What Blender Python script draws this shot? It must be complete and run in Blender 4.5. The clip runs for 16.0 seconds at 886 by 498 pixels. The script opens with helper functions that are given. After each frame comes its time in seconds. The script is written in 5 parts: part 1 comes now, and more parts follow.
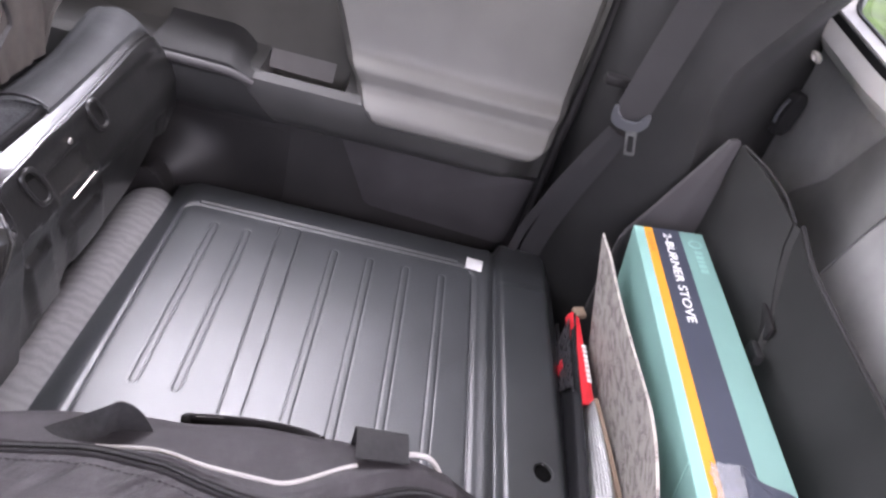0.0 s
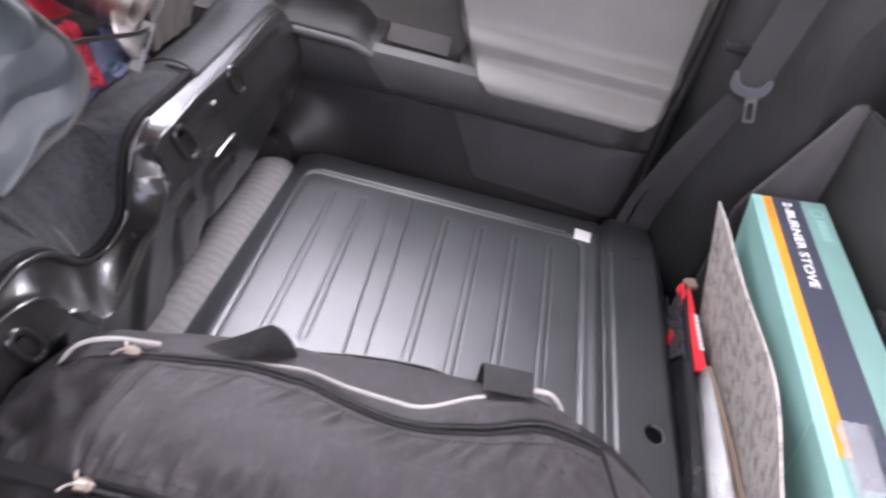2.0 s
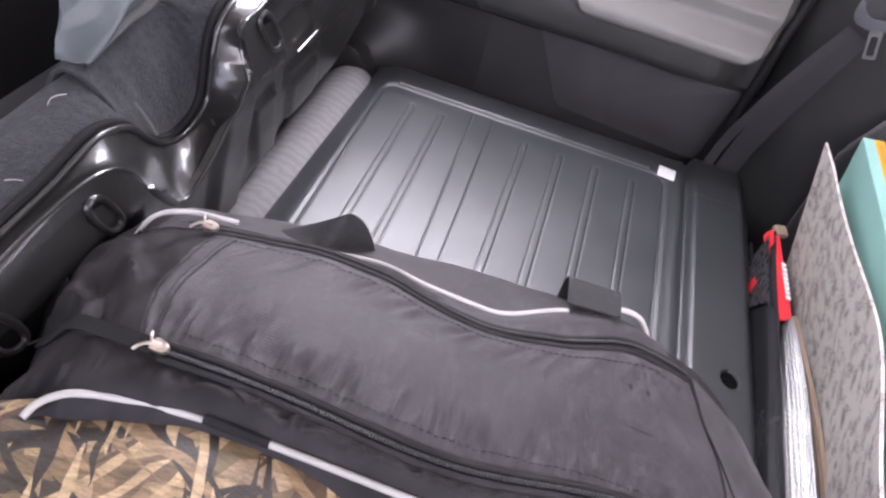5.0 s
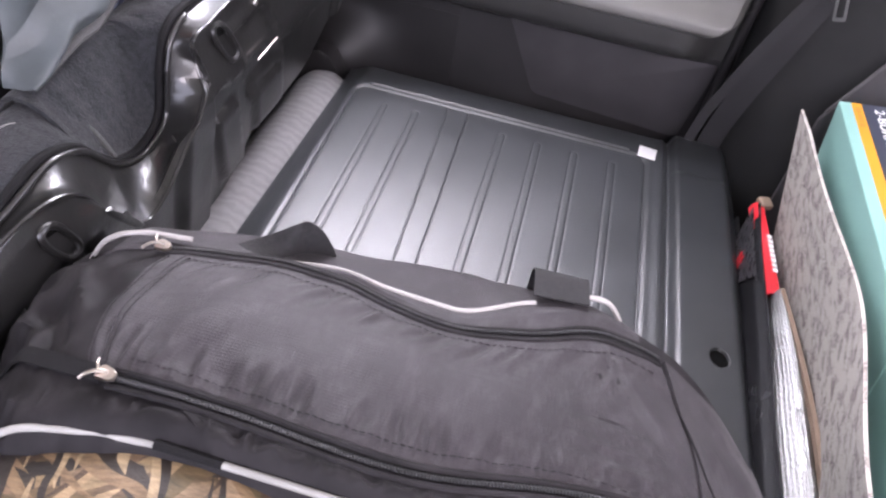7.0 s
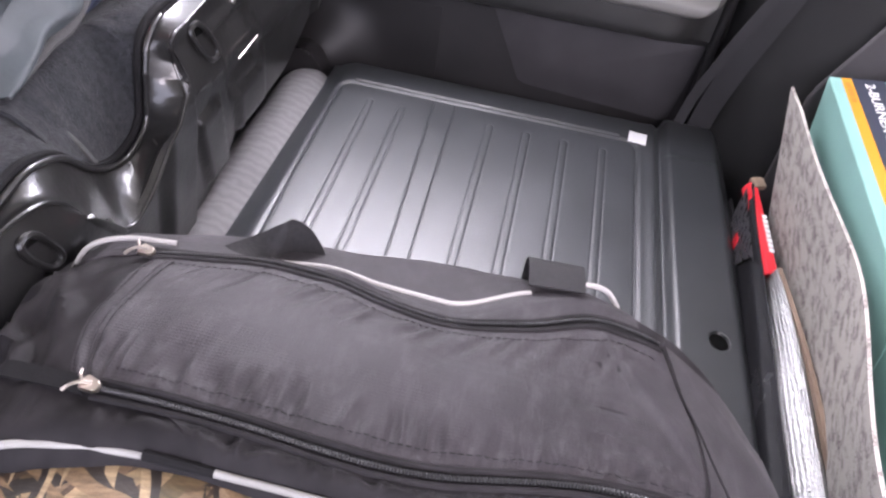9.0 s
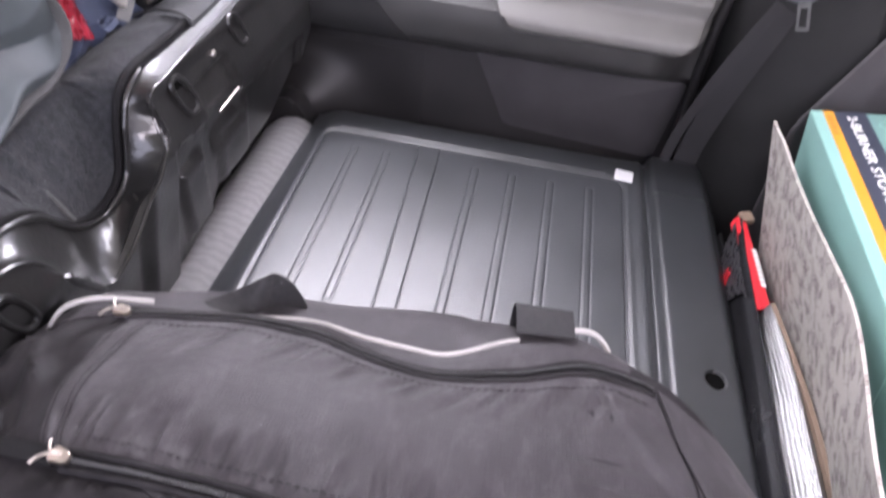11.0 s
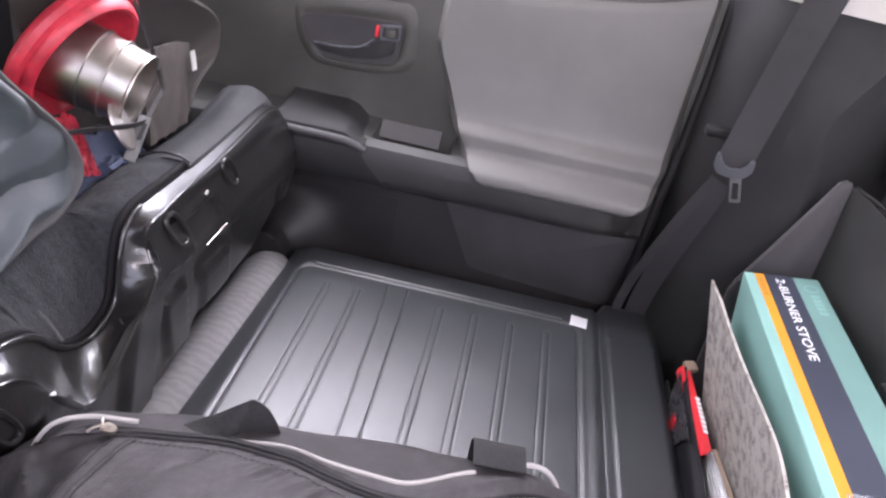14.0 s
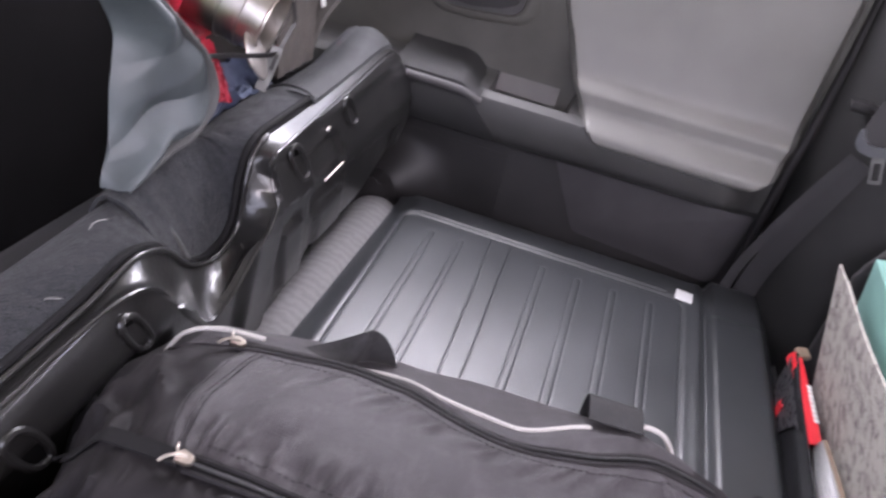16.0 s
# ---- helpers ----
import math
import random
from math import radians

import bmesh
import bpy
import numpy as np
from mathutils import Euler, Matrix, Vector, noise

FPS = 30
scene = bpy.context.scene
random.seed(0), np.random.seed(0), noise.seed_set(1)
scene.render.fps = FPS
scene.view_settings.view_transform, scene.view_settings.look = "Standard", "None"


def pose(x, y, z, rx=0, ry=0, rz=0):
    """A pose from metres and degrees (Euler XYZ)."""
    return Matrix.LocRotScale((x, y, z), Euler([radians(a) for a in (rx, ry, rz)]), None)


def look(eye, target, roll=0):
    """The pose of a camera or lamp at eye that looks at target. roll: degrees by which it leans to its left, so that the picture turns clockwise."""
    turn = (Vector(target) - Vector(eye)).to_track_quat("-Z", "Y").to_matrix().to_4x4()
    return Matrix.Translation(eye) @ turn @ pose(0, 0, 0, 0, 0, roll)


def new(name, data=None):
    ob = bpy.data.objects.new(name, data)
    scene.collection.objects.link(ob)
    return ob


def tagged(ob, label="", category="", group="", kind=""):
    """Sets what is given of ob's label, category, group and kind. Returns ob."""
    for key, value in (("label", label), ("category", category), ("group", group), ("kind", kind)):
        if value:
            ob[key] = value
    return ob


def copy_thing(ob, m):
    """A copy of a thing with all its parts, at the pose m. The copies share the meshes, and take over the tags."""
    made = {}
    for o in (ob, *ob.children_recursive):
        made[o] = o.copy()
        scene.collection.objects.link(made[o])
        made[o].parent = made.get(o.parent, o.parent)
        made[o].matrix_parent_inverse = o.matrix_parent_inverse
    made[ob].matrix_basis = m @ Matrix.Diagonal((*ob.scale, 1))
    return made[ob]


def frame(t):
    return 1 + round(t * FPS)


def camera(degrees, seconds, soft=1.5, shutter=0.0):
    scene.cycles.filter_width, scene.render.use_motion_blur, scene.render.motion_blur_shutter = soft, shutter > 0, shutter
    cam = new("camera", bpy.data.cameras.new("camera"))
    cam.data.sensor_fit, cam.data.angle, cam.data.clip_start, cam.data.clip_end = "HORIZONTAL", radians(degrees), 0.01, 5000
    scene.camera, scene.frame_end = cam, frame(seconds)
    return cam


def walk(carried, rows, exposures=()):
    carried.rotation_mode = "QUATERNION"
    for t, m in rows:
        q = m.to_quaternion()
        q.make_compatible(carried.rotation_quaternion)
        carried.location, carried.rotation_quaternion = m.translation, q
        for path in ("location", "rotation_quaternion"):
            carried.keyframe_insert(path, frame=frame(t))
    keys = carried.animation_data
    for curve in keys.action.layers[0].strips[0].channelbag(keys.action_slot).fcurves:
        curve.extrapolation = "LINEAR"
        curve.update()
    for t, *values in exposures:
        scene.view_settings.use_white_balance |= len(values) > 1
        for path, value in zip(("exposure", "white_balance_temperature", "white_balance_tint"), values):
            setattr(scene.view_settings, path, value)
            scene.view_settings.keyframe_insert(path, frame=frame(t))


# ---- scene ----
cam = camera(62.5, 16.0, 2.4, 0.55)
PATH = [
    (0, (0.289, -0.936, 1.13), (0.484, 0.694, -0.012), 17.3),
    (0.5, (0.308, -0.943, 1.12), (0.521, 0.671, -0.042), 15.9),
    (1, (0.32, -0.932, 1.108), (0.508, 0.666, -0.079), 14.7),
    (1.5, (0.314, -0.936, 1.104), (0.412, 0.671, -0.083), 13.9),
    (2, (0.267, -0.985, 1.104), (0.229, 0.612, -0.099), 13.7),
    (2.5, (0.245, -0.997, 1.075), (0.125, 0.548, -0.189), 14.6),
    (3, (0.232, -0.999, 1.055), (0.09, 0.516, -0.242), 15.9),
    (3.5, (0.242, -0.998, 1.055), (0.1, 0.501, -0.262), 16.6),
    (4, (0.248, -0.993, 1.056), (0.106, 0.497, -0.27), 16.6),
    (6.5, (0.263, -0.975, 1.038), (0.122, 0.492, -0.314), 13.1),
    (7, (0.283, -0.968, 1.051), (0.13, 0.498, -0.301), 11.3),
    (7.5, (0.282, -0.966, 1.046), (0.126, 0.498, -0.307), 10.4),
    (8, (0.282, -0.963, 1.04), (0.132, 0.498, -0.318), 9.9),
    (8.5, (0.279, -0.961, 1.037), (0.14, 0.495, -0.327), 9.8),
    (8.7, (0.282, -0.961, 1.041), (0.145, 0.498, -0.32), 9.6),
    (10.8, (0.29, -0.947, 1.036), (0.151, 0.558, -0.273), 7.6),
    (11, (0.29, -0.947, 1.039), (0.148, 0.589, -0.234), 7.4),
    (11.5, (0.306, -0.976, 1.089), (0.141, 0.694, 0.001), 6.6),
    (12, (0.3, -1.012, 1.108), (0.144, 0.72, 0.12), 7.1),
    (12.5, (0.302, -1.002, 1.102), (0.162, 0.759, 0.164), 8.0),
    (13, (0.297, -0.998, 1.089), (0.17, 0.77, 0.164), 9.1),
    (13.5, (0.29, -0.996, 1.081), (0.175, 0.764, 0.138), 10.1),
    (14, (0.289, -0.997, 1.079), (0.171, 0.754, 0.119), 11.0),
    (14.5, (0.286, -0.996, 1.076), (0.159, 0.748, 0.105), 11.7),
    (15, (0.277, -1.005, 1.07), (0.109, 0.723, 0.076), 12.1),
    (15.5, (0.273, -1.01, 1.068), (0.051, 0.693, 0.042), 12.6),
    (16, (0.254, -1.005, 1.051), (-0.046, 0.655, -0.025), 13.0),
]
STOPS, KELVIN, TINT = 1.87, 6500, 28
walk(cam, [(t, look(eye, target, roll)) for t, eye, target, roll in PATH], [(t, STOPS + more, KELVIN, TINT) for t, more in ((0.0, -0.08), (1.5, -0.04), (2.5, -0.07), (4.2, -0.02), (6.5, 0.05), (11.0, 0.04), (12.5, -0.19), (16.0, -0.18))])

# ---- light: overcast daylight through the windows and the open near door ----
world = bpy.data.worlds.new("sky")
scene.world = world
world.use_nodes = True
wn = world.node_tree.nodes
sky = wn.new("ShaderNodeTexSky")
sky.sky_type, sky.sun_disc = "NISHITA", False
sky.sun_elevation, sky.sun_rotation = radians(66), radians(200)
sky.air_density, sky.dust_density, sky.ozone_density = 1.0, 2.0, 1.0
wn["Background"].inputs["Strength"].default_value = 0.15
cloud = wn.new("ShaderNodeMixRGB")
cloud.inputs["Fac"].default_value, cloud.inputs["Color2"].default_value = 0.65, (10.4, 11.3, 12.5, 1)
world.node_tree.links.new(sky.outputs["Color"], cloud.inputs["Color1"])
world.node_tree.links.new(cloud.outputs["Color"], wn["Background"].inputs["Color"])
sun = new("sun", bpy.data.lights.new("sun", "SUN"))
sun.data.energy, sun.data.angle, sun.data.color = 1.2, radians(14), (1.0, 0.96, 0.9)
sun.matrix_world = look((0, 0, 5), (0.2, 0.55, 3.7))
tagged(sun, kind="structure")
# daylight in the opening of the near door
daylight = new("doorway_daylight", bpy.data.lights.new("doorway_daylight", "AREA"))
daylight.data.shape, daylight.data.size, daylight.data.size_y = "RECTANGLE", 0.45, 0.35
daylight.data.energy, daylight.data.color = 2.35, (1.0, 0.97, 0.98)
daylight.matrix_world = look((0.62, -1.30, 1.24), (0.44, -0.50, 0.45))


windscreen = new("windscreen_daylight", bpy.data.lights.new("windscreen_daylight", "AREA"))
windscreen.data.shape, windscreen.data.size, windscreen.data.size_y = "RECTANGLE", 1.4, 0.5
windscreen.data.energy, windscreen.data.color = 12.5, (1.0, 0.955, 0.93)
windscreen.matrix_world = look((-1.57, -0.5, 1.14), (0.6, -0.4, 0.6))

# daylight in the opening of the rear window
rear_window = new("rear_window_daylight", bpy.data.lights.new("rear_window_daylight", "AREA"))
rear_window.data.shape, rear_window.data.size, rear_window.data.size_y = "RECTANGLE", 1.0, 0.34
rear_window.data.energy, rear_window.data.color = 1.8, (0.97, 0.99, 1.0)
rear_window.matrix_world = look((0.935, -0.66, 1.14), (0.2, -0.60, 0.85))
# daylight in the opening of the far door's window
far_window = new("window_daylight", bpy.data.lights.new("window_daylight", "AREA"))
far_window.data.shape, far_window.data.size, far_window.data.size_y = "RECTANGLE", 0.60, 0.30
far_window.data.energy, far_window.data.color = 4.4, (0.94, 1.0, 1.03)
far_window.matrix_world = look((-0.02, 0.178, 1.20), (0.0, -0.40, 0.92))

# ---- materials ----
def material(name, color, rough=0.5, metal=0.0, grain=0.0, grain_size=0.001, vary=0.15, vary_size=0.08, coat=0.0, sheen=0.0, spec=0.5, rough_vary=0.08, color2=None):
    """A surface with slow variation (stains, wear) and fine relief, in object space metres."""
    m = bpy.data.materials.new(name)
    m.use_nodes = True
    nt = m.node_tree
    n, l = nt.nodes, nt.links
    b = n["Principled BSDF"]
    b.inputs["Roughness"].default_value = rough
    b.inputs["Metallic"].default_value = metal
    b.inputs["Specular IOR Level"].default_value = spec
    b.inputs["Coat Weight"].default_value = coat
    b.inputs["Sheen Weight"].default_value = sheen
    tc = n.new("ShaderNodeTexCoord")
    big = n.new("ShaderNodeTexNoise")
    big.inputs["Scale"].default_value = 1.0 / vary_size
    big.inputs["Detail"].default_value = 6
    l.new(tc.outputs["Object"], big.inputs["Vector"])
    ramp = n.new("ShaderNodeValToRGB")
    c2 = color2 or tuple(min(1, c * (1 + 2 * vary)) for c in color)
    ramp.color_ramp.elements[0].position, ramp.color_ramp.elements[1].position = 0.3, 0.72
    ramp.color_ramp.elements[0].color = (*[c * (1 - vary) for c in color], 1)
    ramp.color_ramp.elements[1].color = (*c2, 1)
    l.new(big.outputs["Fac"], ramp.inputs["Fac"])
    l.new(ramp.outputs["Color"], b.inputs["Base Color"])
    mr = n.new("ShaderNodeMapRange")
    mr.inputs["To Min"].default_value, mr.inputs["To Max"].default_value = max(0.03, rough - rough_vary), min(1, rough + rough_vary)
    l.new(big.outputs["Fac"], mr.inputs["Value"])
    l.new(mr.outputs["Result"], b.inputs["Roughness"])
    if grain:
        fine = n.new("ShaderNodeTexNoise")
        fine.inputs["Scale"].default_value = 1.0 / grain_size
        fine.inputs["Detail"].default_value = 3
        l.new(tc.outputs["Object"], fine.inputs["Vector"])
        bump = n.new("ShaderNodeBump")
        bump.inputs["Strength"].default_value = grain
        bump.inputs["Distance"].default_value = grain_size
        l.new(fine.outputs["Fac"], bump.inputs["Height"])
        l.new(bump.outputs["Normal"], b.inputs["Normal"])
    return m


def nodes_of(m):
    nt = m.node_tree
    return nt, nt.nodes, nt.links, nt.nodes["Principled BSDF"]


M_PANEL = material("charcoal_moulded_plastic", (0.0275, 0.0300, 0.0325), 0.40, grain=0.14, grain_size=0.0010, vary=0.10, spec=0.85)
M_TRIM = material("dark_grey_trim_plastic", (0.0550, 0.0530, 0.0475), 0.52, grain=0.3, grain_size=0.0012)
M_PILLAR = material("charcoal_pillar_plastic", (0.0204, 0.0203, 0.0206), 0.6, spec=0.28, grain=0.3, grain_size=0.0012)
# near-black plastic, also used to darken the shaded lower door
M_SHADEBLACK = material("black_plastic_and_shade", (0.0165, 0.0154, 0.0160), 0.60, spec=0.28, grain=0.3, grain_size=0.0012)
M_ARM = material("charcoal_armrest_plastic", (0.0350, 0.0345, 0.0335), 0.5, grain=0.3, grain_size=0.0012)
M_BIN = material("black_bin_plastic", (0.0215, 0.0220, 0.0215), 0.6, spec=0.3, grain=0.3, grain_size=0.0012)
M_POCKET = material("dark_map_pocket_plastic", (0.046, 0.043, 0.0455), 0.6, spec=0.3, grain=0.3, grain_size=0.0012)
M_TRIM2 = material("mid_grey_trim_plastic", (0.054, 0.051, 0.053), 0.6, grain=0.3, grain_size=0.0012)
M_WALL = material("grey_rear_wall_plastic", (0.30, 0.302, 0.296), 0.6, grain=0.3, grain_size=0.0015)
M_BLACK = material("matt_black_plastic", (0.018, 0.018, 0.019), 0.5, spec=0.28, grain=0.2, grain_size=0.001)
M_GLOSS = material("black_painted_steel", (0.0115, 0.0112, 0.011), 0.31, grain=0.06, grain_size=0.006, coat=0.4, vary=0.3)
M_CARPET = material("charcoal_carpet", (0.0205, 0.0214, 0.0236), 0.95, grain=0.9, grain_size=0.0022, vary=0.24, vary_size=0.006, sheen=0.09, spec=0.1)
M_VINYL = material("charcoal_vinyl", (0.022, 0.023, 0.0245), 0.72, spec=0.3, grain=0.35, grain_size=0.0018, vary=0.2, vary_size=0.03)
M_COIL = material("black_nylon_coil", (0.013, 0.013, 0.0135), 0.42, vary=0.2)
# lighter webbing for the standing handle, patch and grip sleeve
M_HANDLE = material("lighter_black_webbing", (0.0185, 0.0180, 0.0188), 0.75, spec=0.25, grain=0.6, grain_size=0.0013, vary=0.2, vary_size=0.004)
M_PAD = material("light_grey_vinyl", (0.131, 0.128, 0.1205), 0.48, grain=0.2, grain_size=0.0015, vary=0.05)
M_CREAM = material("pale_grey_headliner", (0.46, 0.44, 0.415), 0.85, grain=0.4, grain_size=0.002, vary=0.05)
M_NYLON = material("black_nylon_cloth", (0.0172, 0.0143, 0.0166), 0.60, grain=0.25, grain_size=0.0008, vary=0.1, vary_size=0.06, spec=0.26, sheen=0.04, color2=(0.0242, 0.0204, 0.0234))
M_BAGBLACK = material("black_bag_cloth", (0.0118, 0.0106, 0.0114), 0.64, grain=0.25, grain_size=0.0008, vary=0.35, vary_size=0.03, spec=0.12)
M_WEB = material("black_webbing", (0.0075, 0.0072, 0.0077), 0.8, spec=0.15, grain=0.3, grain_size=0.0012)
M_BELT = material("grey_seat_belt_webbing", (0.026, 0.025, 0.027), 0.8, grain=0.6, grain_size=0.0015)
M_PIPING = material("off_white_piping", (0.29, 0.277, 0.265), 0.6, grain=0.3, grain_size=0.0015)
M_CHROME = material("worn_chrome", (0.55, 0.49, 0.44), 0.34, metal=1.0, vary=0.15, vary_size=0.01)
M_STEEL = material("brushed_stainless_steel", (0.43, 0.40, 0.37), 0.35, metal=1.0, vary=0.1, vary_size=0.02)
M_RED = material("red_silicone", (0.40, 0.022, 0.038), 0.42, vary=0.25, vary_size=0.02, grain=0.15, grain_size=0.003)
M_REDTHIN = material("thin_red_film", (0.21, 0.013, 0.023), 0.28, vary=0.5, vary_size=0.012)
M_REDCARD = material("red_glossy_card", (0.66, 0.03, 0.04), 0.3, vary=0.1)
M_TEAL = material("teal_printed_card", (0.150, 0.288, 0.256), 0.5, vary=0.05, grain=0.1, grain_size=0.003)
M_ORANGE = material("orange_print", (0.62, 0.265, 0.020), 0.5, vary=0.04)
M_NAVY = material("navy_print", (0.036, 0.042, 0.062), 0.45, vary=0.08)
M_WHITE = material("white_print", (0.80, 0.80, 0.78), 0.5, vary=0.03)
M_TEALPALE = material("pale_teal_print", (0.21, 0.40, 0.36), 0.5, vary=0.04)
M_ORANGEDARK = material("brown_print", (0.45, 0.20, 0.03), 0.5, vary=0.04)
M_STICKER = material("white_paper_sticker", (0.75, 0.75, 0.76), 0.6, vary=0.04)
M_KRAFT = material("brown_cardboard", (0.23, 0.165, 0.118), 0.8, vary=0.12, grain=0.3, grain_size=0.002)
M_GREYBAG = material("grey_blue_coated_cloth", (0.050, 0.059, 0.063), 0.46, grain=0.06, grain_size=0.004, vary=0.15, vary_size=0.05)
M_TOTE = material("dark_brown_felt", (0.030, 0.026, 0.023), 0.85, grain=0.5, grain_size=0.002)
M_BROWN = material("mottled_brown_cloth", (0.027, 0.0215, 0.018), 0.7, vary=0.25, vary_size=0.012, grain=0.3, grain_size=0.003)
M_BLUE = material("navy_blue_cloth", (0.022, 0.031, 0.060), 0.8, vary=0.2, grain=0.5, grain_size=0.002)
M_GRASS = material("sunlit_grass", (0.048, 0.088, 0.010), 0.9, vary=0.35, vary_size=0.4, grain=1.0, grain_size=0.05)
M_COVER = material("glossy_black_card", (0.020, 0.020, 0.022), 0.25, vary=0.2)
M_GREYREFLECT = material("grey_glossy_reflection", (0.045, 0.043, 0.047), 0.28, vary=0.2, vary_size=0.01)
M_CUP = material("lightened_cup_plastic", (0.085, 0.080, 0.080), 0.6, grain=0.3, grain_size=0.0012)
M_SILL = material("satin_sill_plastic", (0.0165, 0.0154, 0.0160), 0.50, spec=0.4, grain=0.2, grain_size=0.0012)
M_LATCH = material("blue_grey_latch_plastic", (0.066, 0.069, 0.078), 0.45, vary=0.1)
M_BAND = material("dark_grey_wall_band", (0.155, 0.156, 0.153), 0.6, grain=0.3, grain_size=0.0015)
M_BINDING = material("ribbed_grey_binding", (0.050, 0.050, 0.050), 0.8, grain=0.8, grain_size=0.002)
M_DULL = material("dull_aluminium", (0.12, 0.12, 0.12), 0.5, metal=0.6, vary=0.15, vary_size=0.01)
# darker copy of the piping for the bag's near side
M_NEARPIPING = material("darker_off_white_piping", (0.215, 0.212, 0.198), 0.6, grain=0.3, grain_size=0.0015)
M_SEATBLACK = material("black_seat_cloth", (0.0055, 0.0050, 0.0052), 0.9, spec=0.08, grain=0.4, grain_size=0.002)
# ledge and reveal coloured paler than the wall for the light they catch
M_LEDGE = material("lit_window_ledge", (0.72, 0.71, 0.69), 0.6, vary=0.05)
# black for the shade inside holes and slots
M_HOLE = material("hole_shade", (0.004, 0.004, 0.004), 0.9, spec=0.05)

# soft creases in the nylon
for cloth_mat, depth in ((M_NYLON, 0.0014), (M_BAGBLACK, 0.0055)):
    nt, n, l, b = nodes_of(cloth_mat)
    fold = n.new("ShaderNodeTexNoise")
    fold.noise_type = "RIDGED_MULTIFRACTAL"
    fold.inputs["Scale"].default_value, fold.inputs["Detail"].default_value = 27, 6
    fold.inputs["Distortion"].default_value = 0.6
    mpn = n.new("ShaderNodeMapping")
    mpn.inputs["Scale"].default_value, mpn.inputs["Rotation"].default_value = (1.6, 0.7, 1.0), (0, 0, 0.5)
    l.new(n["Texture Coordinate"].outputs["Object"], mpn.inputs["Vector"])
    l.new(mpn.outputs["Vector"], fold.inputs["Vector"])
    soft = n.new("ShaderNodeBump")
    soft.inputs["Strength"].default_value, soft.inputs["Distance"].default_value = 0.5, depth
    l.new(fold.outputs["Fac"], soft.inputs["Height"])
    l.new(n["Bump"].outputs["Normal"], soft.inputs["Normal"])
    l.new(soft.outputs["Normal"], b.inputs["Normal"])

# dusty rubbed streaks on the nylon
nt, n, l, b = nodes_of(M_NYLON)
rub = n.new("ShaderNodeTexNoise")
rub.inputs["Scale"].default_value, rub.inputs["Detail"].default_value, rub.inputs["Roughness"].default_value = 48, 9, 0.75
stretch = n.new("ShaderNodeMapping")
stretch.inputs["Scale"].default_value, stretch.inputs["Rotation"].default_value = (2.0, 0.8, 1.0), (0, 0, -0.4)
l.new(n["Texture Coordinate"].outputs["Object"], stretch.inputs["Vector"])
l.new(stretch.outputs["Vector"], rub.inputs["Vector"])
dust = n.new("ShaderNodeValToRGB")
dust.color_ramp.elements[0].position, dust.color_ramp.elements[1].position = 0.48, 0.68
dust.color_ramp.elements[0].color, dust.color_ramp.elements[1].color = (0, 0, 0, 1), (0.5, 0.5, 0.5, 1)
l.new(rub.outputs["Fac"], dust.inputs["Fac"])
mix = n.new("ShaderNodeMixRGB")
mix.inputs["Color2"].default_value = (0.054, 0.048, 0.053, 1)
l.new(dust.outputs["Color"], mix.inputs["Fac"])
l.new(n["Color Ramp"].outputs["Color"], mix.inputs["Color1"])
l.new(mix.outputs["Color"], b.inputs["Base Color"])

# fine woven grid in the nylon
weave = n.new("ShaderNodeTexVoronoi")
weave.distance = "CHEBYCHEV"
weave.inputs["Scale"].default_value, weave.inputs["Randomness"].default_value = 420, 0.12
l.new(n["Texture Coordinate"].outputs["Object"], weave.inputs["Vector"])
knit = n.new("ShaderNodeBump")
knit.inputs["Strength"].default_value, knit.inputs["Distance"].default_value = 0.45, 0.0008
l.new(weave.outputs["Distance"], knit.inputs["Height"])
l.new(b.inputs["Normal"].links[0].from_socket, knit.inputs["Normal"])
l.new(knit.outputs["Normal"], b.inputs["Normal"])

# rippled grey seat cloth
M_SEAT = material("grey_ribbed_seat_cloth", (0.17, 0.165, 0.165), 0.75, grain=0.5, grain_size=0.0015, vary=0.05)
nt, n, l, b = nodes_of(M_SEAT)
tc = n["Texture Coordinate"]
wave = n.new("ShaderNodeTexWave")
wave.wave_type, wave.bands_direction = "BANDS", "Y"
wave.inputs["Scale"].default_value, wave.inputs["Distortion"].default_value = 21, 4.5
wave.inputs["Detail Scale"].default_value = 3.0
l.new(tc.outputs["Object"], wave.inputs["Vector"])
mix = n.new("ShaderNodeMixRGB")
mix.inputs["Color1"].default_value, mix.inputs["Color2"].default_value = (0.142, 0.138, 0.139, 1), (0.176, 0.172, 0.173, 1)
l.new(wave.outputs["Fac"], mix.inputs["Fac"])
l.new(mix.outputs["Color"], b.inputs["Base Color"])

# speckled grey felt board
M_FELT = material("speckled_grey_felt", (0.34, 0.32, 0.30), 0.9, grain=0.5, grain_size=0.002, vary=0.06)
nt, n, l, b = nodes_of(M_FELT)
mapping = n.new("ShaderNodeMapping")
mapping.inputs["Scale"].default_value = (1.0, 1.0, 0.34)
l.new(n["Texture Coordinate"].outputs["Object"], mapping.inputs["Vector"])
spots, patch = n.new("ShaderNodeTexNoise"), n.new("ShaderNodeTexNoise")
spots.inputs["Scale"].default_value, spots.inputs["Detail"].default_value = 1050, 1
patch.inputs["Scale"].default_value, patch.inputs["Detail"].default_value = 62, 2
l.new(mapping.outputs["Vector"], spots.inputs["Vector"])
l.new(n["Texture Coordinate"].outputs["Object"], patch.inputs["Vector"])
times = n.new("ShaderNodeMath")
times.operation = "MULTIPLY"
l.new(spots.outputs["Fac"], times.inputs[0])
